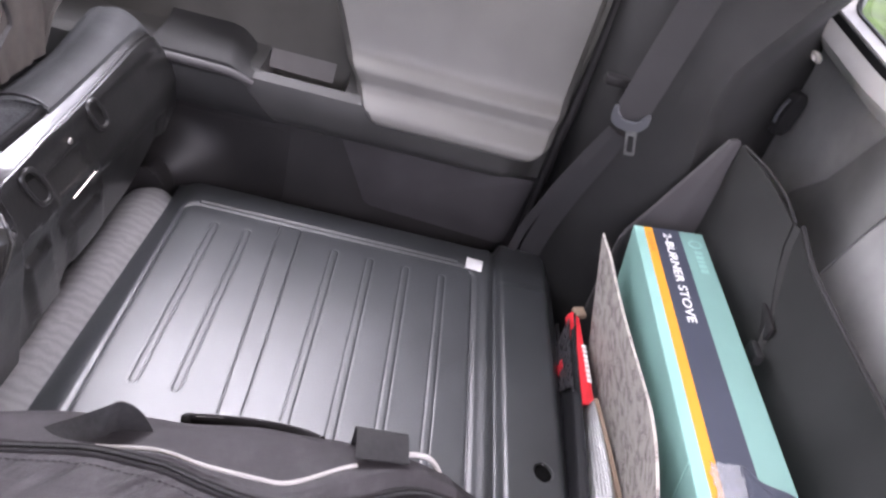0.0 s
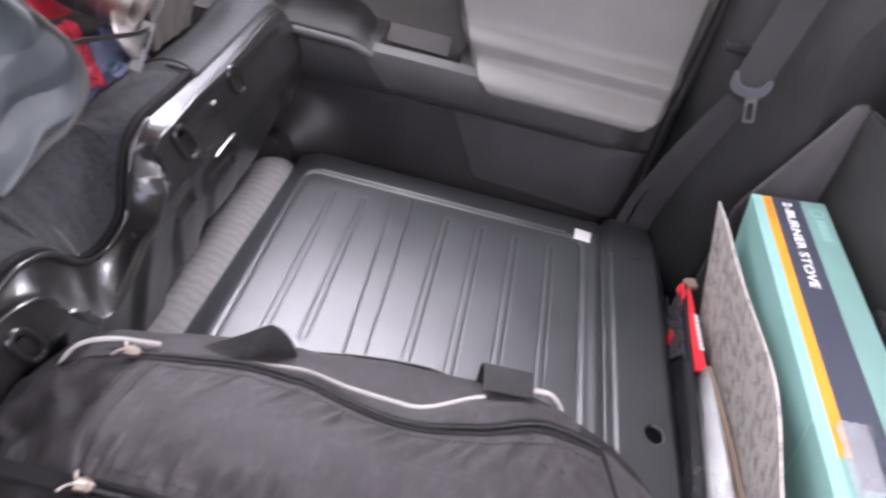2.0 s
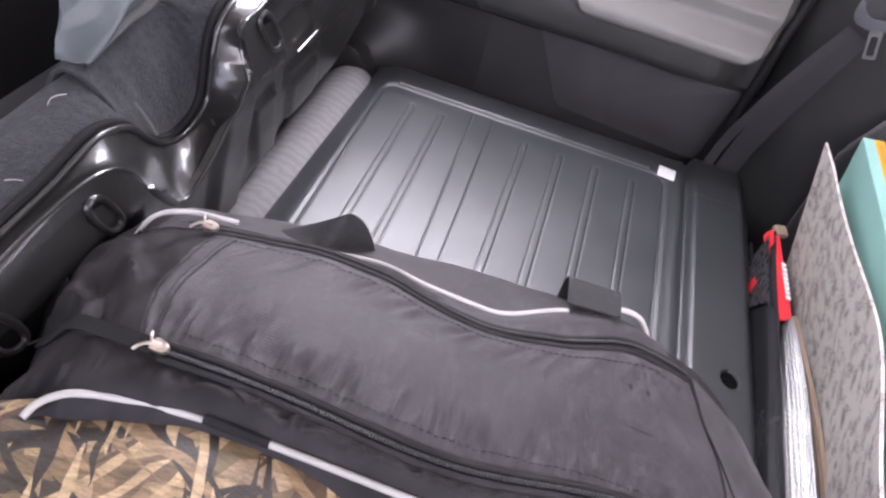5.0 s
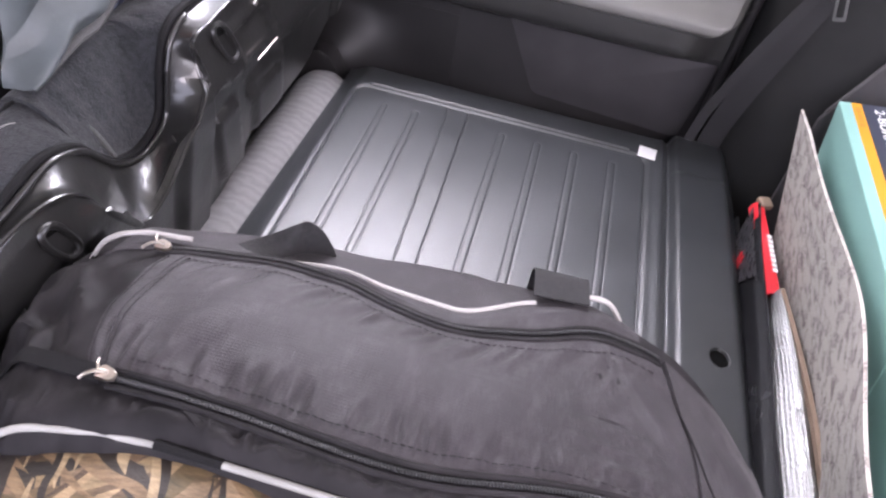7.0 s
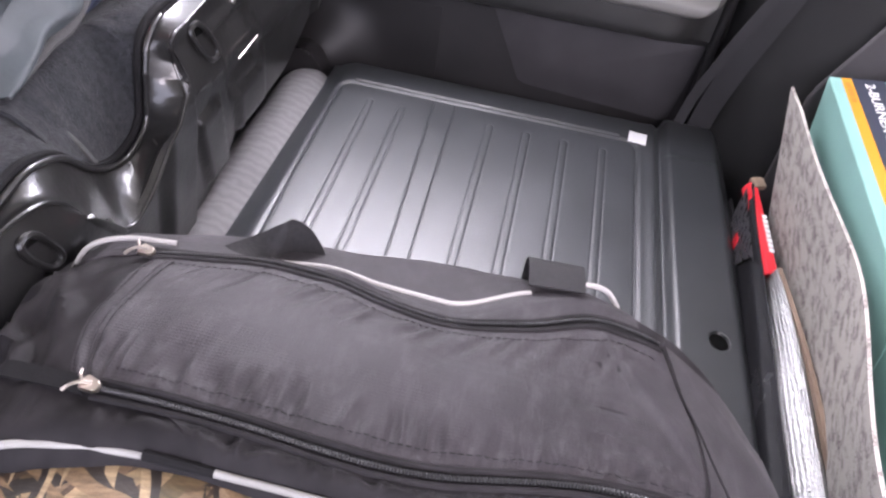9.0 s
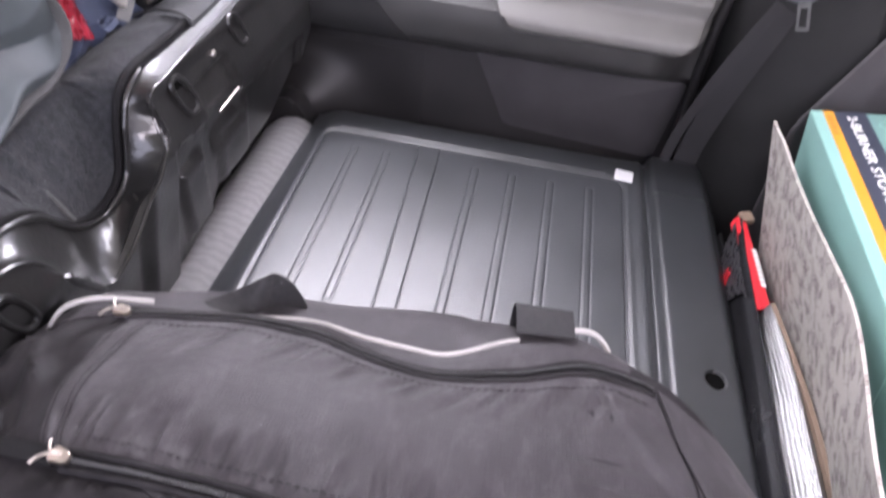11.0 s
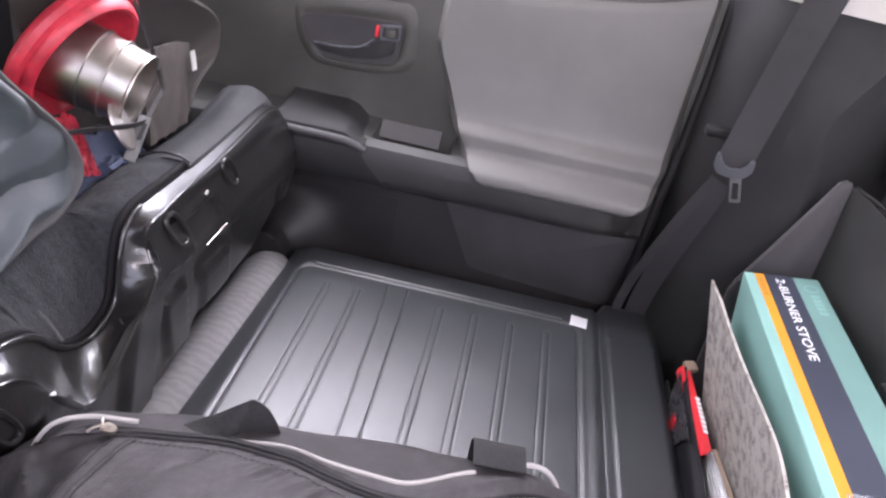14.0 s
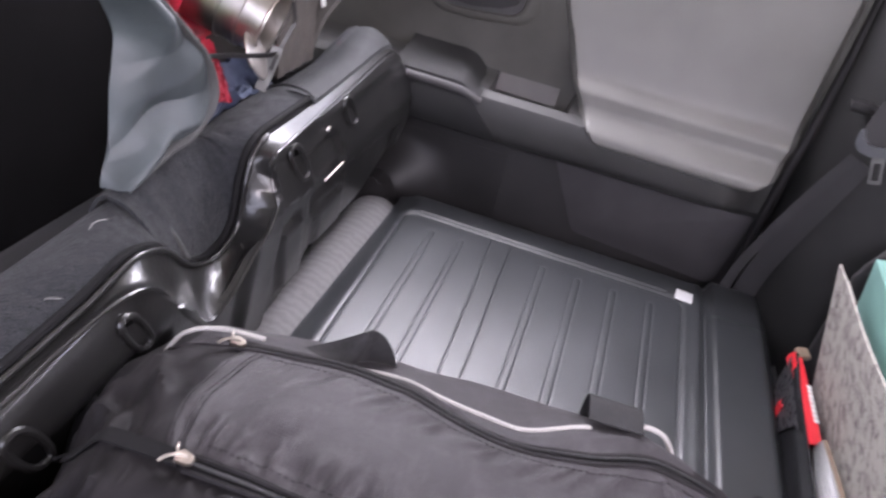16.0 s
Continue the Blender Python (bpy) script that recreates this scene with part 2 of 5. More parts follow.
l.new(patch.outputs["Fac"], times.inputs[1])
ramp = n.new("ShaderNodeValToRGB")
ramp.color_ramp.elements[0].position, ramp.color_ramp.elements[1].position = 0.286, 0.302
ramp.color_ramp.elements[0].color, ramp.color_ramp.elements[1].color = (0.41, 0.385, 0.350, 1), (0.150, 0.130, 0.122, 1)
l.new(times.outputs["Value"], ramp.inputs["Fac"])
l.new(ramp.outputs["Color"], b.inputs["Base Color"])

# crinkled silver foil
M_FOIL = material("crinkled_silver_foil", (0.30, 0.30, 0.295), 0.34, metal=1.0, grain=0.0)
nt, n, l, b = nodes_of(M_FOIL)
cr = n.new("ShaderNodeTexVoronoi")
cr.inputs["Scale"].default_value = 320
mp = n.new("ShaderNodeMapping")
mp.inputs["Scale"].default_value = (3.6, 0.9, 3.0)
l.new(n["Texture Coordinate"].outputs["Object"], mp.inputs["Vector"])
l.new(mp.outputs["Vector"], cr.inputs["Vector"])
bump = n.new("ShaderNodeBump")
bump.inputs["Strength"].default_value, bump.inputs["Distance"].default_value = 0.35, 0.0015
l.new(cr.outputs["Distance"], bump.inputs["Height"])
l.new(bump.outputs["Normal"], b.inputs["Normal"])

# reed camouflage print
M_CAMO = material("reed_camouflage_cloth", (0.3, 0.22, 0.1), 0.5, grain=0.2, grain_size=0.002)
nt, n, l, b = nodes_of(M_CAMO)
tc = n["Texture Coordinate"]
warp = n.new("ShaderNodeTexNoise")
warp.inputs["Scale"].default_value = 10
l.new(tc.outputs["Object"], warp.inputs["Vector"])
add = n.new("ShaderNodeMixRGB")
add.blend_type = "ADD"
add.inputs["Fac"].default_value = 0.035
l.new(tc.outputs["Object"], add.inputs["Color1"])
l.new(warp.outputs["Color"], add.inputs["Color2"])
layers = []
for k, (turn, sx, sy, scale) in enumerate(((70, 0.8, 1.5, 34), (-58, 0.7, 3.2, 33), (30, 0.7, 3.6, 34), (62, 0.55, 6.0, 34), (-28, 0.55, 6.4, 34), (110, 0.55, 6.4, 36))):
    mp = n.new("ShaderNodeMapping")
    mp.vector_type = "TEXTURE"
    mp.inputs["Rotation"].default_value = (0, 0, radians(turn))
    mp.inputs["Scale"].default_value = (1 / sx, 1 / sy, 1)
    l.new(add.outputs["Color"], mp.inputs["Vector"])
    vo = n.new("ShaderNodeTexVoronoi")
    vo.voronoi_dimensions = "2D"
    vo.inputs["Scale"].default_value = scale
    l.new(mp.outputs["Vector"], vo.inputs["Vector"])
    rp = n.new("ShaderNodeValToRGB")
    rp.color_ramp.interpolation = "CONSTANT"
    tones = (((0.0, (0.040, 0.034, 0.029)), (0.16, (0.115, 0.086, 0.056)), (0.45, (0.205, 0.158, 0.105)), (0.78, (0.115, 0.096, 0.055))),
             ((0.0, (0.26, 0.205, 0.120)), (0.40, (0.090, 0.064, 0.045)), (0.6, (0.175, 0.125, 0.082)), (0.80, (0.32, 0.255, 0.180))),
             ((0.0, (0.024, 0.021, 0.020)), (0.22, (0.135, 0.104, 0.060)), (0.66, (0.28, 0.225, 0.140))),
             ((0.0, (0.070, 0.048, 0.034)), (0.35, (0.36, 0.29, 0.19))),
             ((0.0, (0.030, 0.025, 0.022)), (0.40, (0.23, 0.170, 0.105))),
             ((0.0, (0.40, 0.33, 0.22)), (0.65, (0.026, 0.022, 0.021))))[k]
    for i, (p, c) in enumerate(tones):
        e = rp.color_ramp.elements[i] if i < 2 else rp.color_ramp.elements.new(p)
        e.position, e.color = p, (*c, 1)
    sep = n.new("ShaderNodeSeparateColor")
    l.new(vo.outputs["Color"], sep.inputs["Color"])
    l.new(sep.outputs["Red"], rp.inputs["Fac"])
    layers.append((rp, sep))
out = layers[0][0].outputs["Color"]
for rp, sep in layers[1:]:
    gt = n.new("ShaderNodeMath")
    gt.operation = "GREATER_THAN"
    gt.inputs[1].default_value = 0.52 if rp in (layers[1][0], layers[2][0]) else 0.76
    l.new(sep.outputs["Green"], gt.inputs[0])
    mx = n.new("ShaderNodeMixRGB")
    l.new(gt.outputs["Value"], mx.inputs["Fac"])
    l.new(out, mx.inputs["Color1"])
    l.new(rp.outputs["Color"], mx.inputs["Color2"])
    out = mx.outputs["Color"]
streak = n.new("ShaderNodeTexNoise")
streak.inputs["Scale"].default_value, streak.inputs["Detail"].default_value, streak.inputs["Roughness"].default_value = 105, 8, 0.75
mp = n.new("ShaderNodeMapping")
mp.inputs["Rotation"].default_value, mp.inputs["Scale"].default_value = (0, 0, radians(-80)), (0.5, 3.0, 1)
l.new(add.outputs["Color"], mp.inputs["Vector"])
l.new(mp.outputs["Vector"], streak.inputs["Vector"])
tone = n.new("ShaderNodeValToRGB")
tone.color_ramp.elements[0].position, tone.color_ramp.elements[1].position = 0.32, 0.68
tone.color_ramp.elements[0].color, tone.color_ramp.elements[1].color = (0.26, 0.22, 0.18, 1), (1.02, 0.90, 0.78, 1)
l.new(streak.outputs["Fac"], tone.inputs["Fac"])
print_mix = n.new("ShaderNodeMixRGB")
print_mix.blend_type = "MULTIPLY"
print_mix.inputs["Fac"].default_value = 1.0
l.new(out, print_mix.inputs["Color1"])
l.new(tone.outputs["Color"], print_mix.inputs["Color2"])
l.new(print_mix.outputs["Color"], b.inputs["Base Color"])

# window glass
M_GLASS = bpy.data.materials.new("window_glass")
M_GLASS.use_nodes = True
gb = M_GLASS.node_tree.nodes["Principled BSDF"]
gb.inputs["Transmission Weight"].default_value, gb.inputs["Roughness"].default_value, gb.inputs["IOR"].default_value = 1.0, 0.0, 1.45
M_TAPE = bpy.data.materials.new("clear_packing_tape")
M_TAPE.use_nodes = True
gb = M_TAPE.node_tree.nodes["Principled BSDF"]
gb.inputs["Base Color"].default_value = (0.40, 0.41, 0.44, 1)
gb.inputs["Roughness"].default_value, gb.inputs["Alpha"].default_value = 0.16, 0.30


# ---- shape helpers ----
def mesh_of(name, bm, mat, smooth=True):
    me = bpy.data.meshes.new(name)
    bmesh.ops.recalc_face_normals(bm, faces=bm.faces[:])
    bm.to_mesh(me)
    bm.free()
    me.materials.append(mat)
    if smooth:
        me.polygons.foreach_set("use_smooth", [True] * len(me.polygons))
        me.set_sharp_from_angle(angle=radians(38))
    return me


def part(name, bm, mat, parent, label="", smooth=True):
    ob = new(name, mesh_of(name, bm, mat, smooth))
    ob.parent = parent
    return tagged(ob, label) if label else ob


def thing(name, label, category, at=(0, 0, 0), kind="", group=""):
    """An Empty at a thing's base; its parts are built in world metres and shifted under it."""
    ob = new(name)
    ob.empty_display_size = 0.05
    return tagged(ob, label, category, group, kind)


def rbox(x0, x1, y0, y1, z0, z1, r=0.004, seg=2, bm=None):
    bm = bm or bmesh.new()
    made = bmesh.ops.create_cube(bm, size=1, matrix=Matrix.Translation(((x0 + x1) / 2, (y0 + y1) / 2, (z0 + z1) / 2)) @ Matrix.Diagonal((x1 - x0, y1 - y0, z1 - z0, 1)))
    if r:
        edges = list({e for v in made["verts"] for e in v.link_edges})
        bmesh.ops.bevel(bm, geom=edges, offset=r, segments=seg, affect="EDGES", profile=0.5)
    return bm


def moved(bm, m):
    bmesh.ops.transform(bm, matrix=m, verts=bm.verts[:])
    return bm


def loft(rows, closed=False, caps=False):
    """A skin over rows of points, all of one length."""
    bm = bmesh.new()
    vs = [[bm.verts.new(p) for p in row] for row in rows]
    m = len(rows[0])
    for a, b2 in zip(vs, vs[1:]):
        for i in range(m if closed else m - 1):
            j = (i + 1) % m
            bm.faces.new((a[i], a[j], b2[j], b2[i]))
    if caps:
        bm.faces.new(vs[0])
        bm.faces.new(vs[-1][::-1])
    return bm


def thick(bm, d):
    """Gives a skin a thickness d behind its faces."""
    bmesh.ops.recalc_face_normals(bm, faces=bm.faces[:])
    bm.normal_update()
    rim = [e for e in bm.edges if e.is_boundary]
    back = {v: bm.verts.new(v.co - v.normal * d) for v in bm.verts[:]}
    for f in bm.faces[:]:
        bm.faces.new([back[v] for v in reversed(f.verts)])
    for e in rim:
        a, c = e.verts
        bm.faces.new((a, c, back[c], back[a]))
    return bm


def spline(points, count):
    """count points on a smooth curve through the given ones."""
    p = [Vector(q) for q in points]
    p = [2 * p[0] - p[1]] + p + [2 * p[-1] - p[-2]]
    got = []
    spans = len(p) - 3
    for k in range(count):
        s = k / (count - 1) * spans
        i = min(int(s), spans - 1)
        u = s - i
        a, b2, c, d = p[i:i + 4]
        got.append(0.5 * (2 * b2 + (c - a) * u + (2 * a - 5 * b2 + 4 * c - d) * u * u + (3 * b2 - a - 3 * c + d) * u ** 3))
    return got


def sweep(points, shape, up=(0, 0, 1), caps=True):
    """Carries a closed outline (list of (side, up) offsets) along a line of points."""
    rows, n_ = [], len(points)
    up = Vector(up)
    for i, p in enumerate(points):
        d = (points[min(i + 1, n_ - 1)] - points[max(i - 1, 0)]).normalized()
        side = d.cross(up)
        side = side.normalized() if side.length > 1e-6 else Vector((1, 0, 0))
        u = side.cross(d)
        rows.append([p + side * a + u * c for a, c in shape])
    return loft(rows, closed=True, caps=caps)


def circle(r, n_=10, sx=1.0, sy=1.0):
    return [(r * sx * math.cos(2 * math.pi * i / n_), r * sy * math.sin(2 * math.pi * i / n_)) for i in range(n_)]


def tube(points, r, count=None, n_=10):
    pts = spline(points, count) if count else [Vector(p) for p in points]
    return sweep(pts, circle(r, n_))


def prism(outline, depth, m=None, r=0.0):
    """A flat outline in (a, b), given a thickness, then placed by m (a, b, thickness -> x, y, z)."""
    bm = bmesh.new()
    lo = [bm.verts.new((a, c, 0)) for a, c in outline]
    hi = [bm.verts.new((a, c, depth)) for a, c in outline]
    bm.faces.new(lo[::-1])
    bm.faces.new(hi)
    for i in range(len(lo)):
        j = (i + 1) % len(lo)
        bm.faces.new((lo[i], lo[j], hi[j], hi[i]))
    if r:
        bmesh.ops.bevel(bm, geom=bm.edges[:], offset=r, segments=2, affect="EDGES", profile=0.5)
    return moved(bm, m) if m else bm


def rounded(outline, r, seg=5):
    """Rounds the corners of a flat outline."""
    got, k = [], len(outline)
    for i in range(k):
        a, p, c = Vector(outline[i - 1]), Vector(outline[i]), Vector(outline[(i + 1) % k])
        d1, d2 = (a - p), (c - p)
        q = min(r, d1.length * 0.45, d2.length * 0.45)
        s, e = p + d1.normalized() * q, p + d2.normalized() * q
        for j in range(seg + 1):
            u = j / seg
            got.append(tuple((1 - u) ** 2 * s + 2 * u * (1 - u) * p + u * u * e))
    return got


def ring(outer, inner, depth, m):
    """A flat frame between two outlines of one length."""
    rows = [[(a, c, z) for a, c in o] for o, z in ((outer, 0), (outer, depth), (inner, depth), (inner, 0), (outer, 0))]
    return moved(loft(rows, closed=True), m)


def step(a, b2, x):
    u = min(1, max(0, (x - a) / (b2 - a)))
    return u * u * (3 - 2 * u)


def table(pairs, x):
    """Smooth reading, without overshoot, between (x, value) pairs in rising order."""
    if x <= pairs[0][0]:
        return pairs[0][1]
    if x >= pairs[-1][0]:
        return pairs[-1][1]
    k = 0
    while x > pairs[k + 1][0]:
        k += 1
    slope = [(pairs[i + 1][1] - pairs[i][1]) / (pairs[i + 1][0] - pairs[i][0]) for i in range(len(pairs) - 1)]

    def tangent(i):
        if i == 0 or i == len(pairs) - 1:
            return slope[min(i, len(slope) - 1)]
        a, c = slope[i - 1], slope[i]
        return 0 if a * c <= 0 else 2 * a * c / (a + c)

    (xa, va), (xb, vb) = pairs[k], pairs[k + 1]
    h = xb - xa
    u = (x - xa) / h
    return (2 * u ** 3 - 3 * u * u + 1) * va + (u ** 3 - 2 * u * u + u) * h * tangent(k) + (3 * u * u - 2 * u ** 3) * vb + (u ** 3 - u * u) * h * tangent(k + 1)


def facing_y(y):
    """Places (a, b, depth) as x = a, z = b, depth towards the near side from y."""
    return Matrix(((1, 0, 0, 0), (0, 0, -1, y), (0, 1, 0, 0), (0, 0, 0, 1)))


def facing_x(x):
    """Places (a, b, depth) as y = a, z = b, depth towards the rear from x."""
    return Matrix(((0, 0, 1, x), (1, 0, 0, 0), (0, 1, 0, 0), (0, 0, 0, 1)))


def structure(name, bm, mat, label, category):
    ob = new(name, mesh_of(name, bm, mat))
    return tagged(ob, label, category, kind="structure")


# ---- the setting: ground outside and the truck cab's shell ----
bm = bmesh.new()
bmesh.ops.create_grid(bm, x_segments=40, y_segments=40, size=150, matrix=Matrix.Translation((0, 0, -0.6)))
structure("ground", bm, M_GRASS, "bright green lawn outside the truck", "grass")
structure("floor", rbox(-1.6, 1.0, -1.3, 0.3, -0.06, 0.0, 0), M_CARPET, "dark carpeted cab floor", "floor")
structure("ceiling", rbox(-1.6, 1.0, -1.32, 0.3, 1.42, 1.47, 0.01), M_CREAM, "pale grey cloth headliner of the cab", "headliner")
bm = rbox(-1.6, 1.0, -1.36, -1.3, -0.06, 0.12, 0.01)
rbox(0.72, 1.0, -1.36, -1.3, 0.12, 1.42, 0.01, bm=bm)
rbox(-0.62, -0.52, -1.36, -1.3, 0.12, 1.42, 0.01, bm=bm)
structure("wall_near", bm, M_TRIM, "dark cab side round the open rear door", "wall")
bm = rbox(-1.66, -1.6, -1.36, 0.3, -0.06, 0.85, 0.01)
rbox(-1.66, -1.6, -1.36, -1.28, 0.85, 1.42, 0.01, bm=bm)
rbox(-1.66, -1.6, 0.22, 0.3, 0.85, 1.42, 0.01, bm=bm)
structure("wall_front", bm, M_BLACK, "black dashboard bulkhead under the windscreen opening", "wall")
bm = rbox(-1.6, -0.42, 0.16, 0.22, -0.06, 0.86, 0.01)
rbox(-0.52, -0.42, 0.16, 0.22, 0.86, 1.42, 0.01, bm=bm)
structure("wall_far", bm, M_TRIM, "dark front door side beyond the rear door", "wall")

# rear cab wall with its window
bm = rbox(0.90, 0.95, -1.3, 0.3, -0.06, 0.895, 0.004)
rbox(0.90, 0.95, 0.24, 0.3, 0.895, 1.42, 0.004, bm=bm)
rbox(0.90, 0.95, -1.3, -1.2, 0.895, 1.42, 0.004, bm=bm)
rbox(0.90, 0.95, -1.2, 0.24, 1.34, 1.42, 0.004, bm=bm)
structure("wall_rear", bm, M_WALL, "smooth grey plastic rear cab wall", "wall")
win = thing("window_1", "rear cab window with a dark rubber seal", "window", kind="structure")


def opening(inset):
    """Outline of the rear window, drawn in by an inset."""
    d = inset
    return rounded([(-1.21 + d, 0.888 + d), (0.0, 0.902 + d), (0.222 - d, 0.921 + d), (0.222 - d, 1.35 - d), (-1.21 + d, 1.35 - d)], 0.034 - d * 0.6)


part("window_frame", ring(opening(0.0), opening(0.011), 0.016, facing_x(0.882)), M_BLACK, win, "black rubber seal")
part("reveal", ring(opening(0.0108), opening(0.0135), 0.030, facing_x(0.887)), M_LEDGE, win, "window reveal painted pale for the light on it")
part("inner_seal", ring(opening(0.0125), opening(0.0170), 0.006, facing_x(0.9135)), M_BLACK, win, "black inner seal")
pane = part("pane", rbox(0.924, 0.928, -1.195, 0.222, 0.90, 1.338, 0), M_GLASS, win, "clear glass pane")
pane.visible_shadow = False
part("outer_rim", rbox(0.935, 0.948, -1.2, 0.24, 0.896, 0.919, 0.002), M_CREAM, win, "pale outer window rim")
rows = []
for i in range(57):
    y = -1.2 + 1.44 * i / 56
    b2 = 0.902 + (0.0116 * y if y < 0 else 0.086 * y)
    rows.append([(0.8985, y, b2 - 0.048), (0.890, y, b2 - 0.040), (0.878, y, b2 - 0.031), (0.873, y, b2 - 0.023), (0.874, y, b2 - 0.014), (0.879, y, b2 - 0.005), (0.8845, y, b2 + 0.003)])
part("sill", loft(rows), M_LEDGE, win, "window ledge painted pale for the light on it")

# ---- far rear door ----
door = thing("door_1", "closed rear door with dark trim and a light grey padded panel", "car door", kind="structure")


def sill_z(x):
    return table([(-0.45, 0.895), (-0.06, 0.905), (0.169, 0.912), (0.257, 0.917), (0.342, 0.926), (0.408, 0.937), (0.49, 0.959), (0.56, 0.985)], x)


# profile of the inner panel, from the sill down: (depth y, height z)
PROFILE = [(0.20, "sill"), (0.175, "sill"), (0.146, "under"), (0.135, 0.83), (0.140, 0.76), (0.148, 0.715), (0.148, 0.668), (0.135, 0.658), (0.088, 0.656), (0.078, 0.6562), (0.064, 0.648), (0.060, 0.63), (0.062, 0.60), (0.072, 0.583), (0.10, 0.568), (0.148, 0.548), (0.155, 0.50), (0.155, 0.30), (0.15, 0.05)]
rows = []
for i in range(101):
    x = -0.45 + i / 100 * 1.0
    row = []
    for y, z in PROFILE:
        zz = sill_z(x) - 0.007 if z == "sill" else sill_z(x) - 0.014 if z == "under" else z
        if z not in ("sill", "under") and z > 0.8:
            zz = min(z, sill_z(x) - 0.04)
        if 0.075 < x < 0.20 and y > 0.08 and z in (0.668, 0.658, 0.656):
            zz = 0.626
        if y < 0.128:
            y += (0.128 - y) * step(0.455, 0.525, x)
        row.append((x, y, zz))
    rows.append(row)
part("inner_panel", thick(loft([row[:7] for row in rows]), 0.012), M_TRIM, door, "dark grey moulded upper door trim")
part("armrest", thick(loft([row[6:] for row in rows]), 0.012), M_ARM, door, "charcoal armrest shelf and lower door trim")
part("outer_skin", rbox(-0.45, 0.552, 0.215, 0.235, -0.1, 0.86, 0.004), M_BLACK, door)

# light grey pad, bulging out over the armrest
LEFT = [(0.621, 0.262), (0.626, 0.246), (0.634, 0.234), (0.648, 0.222), (0.692, 0.193), (0.712, 0.181), (0.759, 0.160), (0.800, 0.140), (0.822, 0.134), (0.866, 0.136), (0.90, 0.144), (0.99, 0.163)]
DEPTH = [(0.621, 0.074), (0.626, 0.058), (0.635, 0.049), (0.645, 0.050), (0.652, 0.058), (0.659, 0.071), (0.666, 0.082), (0.674, 0.0865), (0.683, 0.0865), (0.693, 0.0865), (0.701, 0.094), (0.709, 0.104), (0.718, 0.109), (0.74, 0.113), (0.79, 0.118), (0.86, 0.122), (0.99, 0.136)]
RIGHT = [(0.621, 0.472), (0.628, 0.500), (0.642, 0.517), (0.67, 0.530), (0.72, 0.538), (0.83, 0.543), (0.99, 0.547)]
rows = []
for j in range(81):
    v = j / 80
    row = []
    for i in range(49):
        u = i / 48
        top = sill_z(0.15 + 0.37 * u) - 0.010
        z = 0.621 + (top - 0.621) * v ** 1.15
        a, c = table(LEFT, z), table(RIGHT, z)
        x = a + (c - a) * u
        edge = min(u, 1 - u) * (c - a)
        y = table(DEPTH, z) + 0.028 * (1 - step(0, 0.016, edge)) + 0.004 * (1 - step(0, 0.014, top - z))
        y += 0.003 * math.sin(3.2 * u + 1.0) * step(0.72, 0.85, z)
        row.append((x, y, z))
    rows.append(row)
part("padded_panel", loft(rows), M_PAD, door, "light grey vinyl pad with a soft crease")
part("pad_hem", tube([(0.254, 0.072, 0.623), (0.30, 0.066, 0.620), (0.38, 0.066, 0.619), (0.45, 0.068, 0.620), (0.482, 0.074, 0.625)], 0.0026, 40, 8), M_PAD, door, "rolled lower hem of the pad")

# lower map-pocket panel
part("pocket_panel", prism(rounded([(0.195, 0.560), (0.535, 0.556), (0.515, 0.412), (0.262, 0.428)], 0.01), 0.008, facing_y(0.152), 0.003), M_POCKET, door, "mid grey map pocket panel")
# armrest pod and storage cup
rows = []
for i in range(25):
    u = i / 24
    x = -0.080 + 0.145 * u
    zt = 0.668 - 0.016 * step(0.74, 1.0, u)
    rise = 0.014 * (1 - step(0.60, 0.98, u))
    rows.append([(x, 0.150, zt + rise + 0.008), (x, 0.132, zt + rise), (x, 0.100, zt + 0.55 * rise), (x, 0.070, zt + 0.004), (x, 0.058, zt - 0.004), (x, 0.055, zt - 0.016), (x, 0.059, 0.640)])
part("armrest_pod", thick(loft(rows), 0.006), M_PILLAR, door, "raised dark armrest end")
# front lip in paler plastic for the highlight it carries
part("lit_pod_lip", sweep(spline([(-0.078, 0.0535, 0.655), (0.020, 0.0535, 0.654), (0.045, 0.055, 0.650), (0.066, 0.060, 0.640)], 20), circle(0.0062, 10)), M_TRIM2, door)
# cup back coloured lighter than the armrest for the light it catches
part("storage_cup", thick(loft([[(0.073 + 0.101 * k / 8, 0.146 - 0.018 * v, 0.667 - 0.024 * v - 0.002 * v * k / 8) for v in (0, 0.25, 0.5, 0.75, 1)] for k in range(9)]), 0.004), M_CUP, door, "sloping back of the armrest storage cup, lightened for the light on it")
rows = []
for y, z, x1 in ((0.0625, 0.6485, 0.046), (0.0590, 0.638, 0.055), (0.0580, 0.625, 0.066), (0.0595, 0.605, 0.084), (0.0660, 0.590, 0.097), (0.072, 0.580, 0.105)):
    rows.append([(-0.080 + (x1 + 0.080) * k / 12, y - 0.0012, z) for k in range(13)])
part("pod_skirt", thick(loft(rows), 0.002), M_PILLAR, door, "darker front of the armrest end")
# black panel put in for the shade under the armrest
part("shade_panel", rbox(-0.44, 0.551, 0.146, 0.152, 0.05, 0.545, 0.003), M_SHADEBLACK, door, "black lower door panel standing in for the armrest's shade")
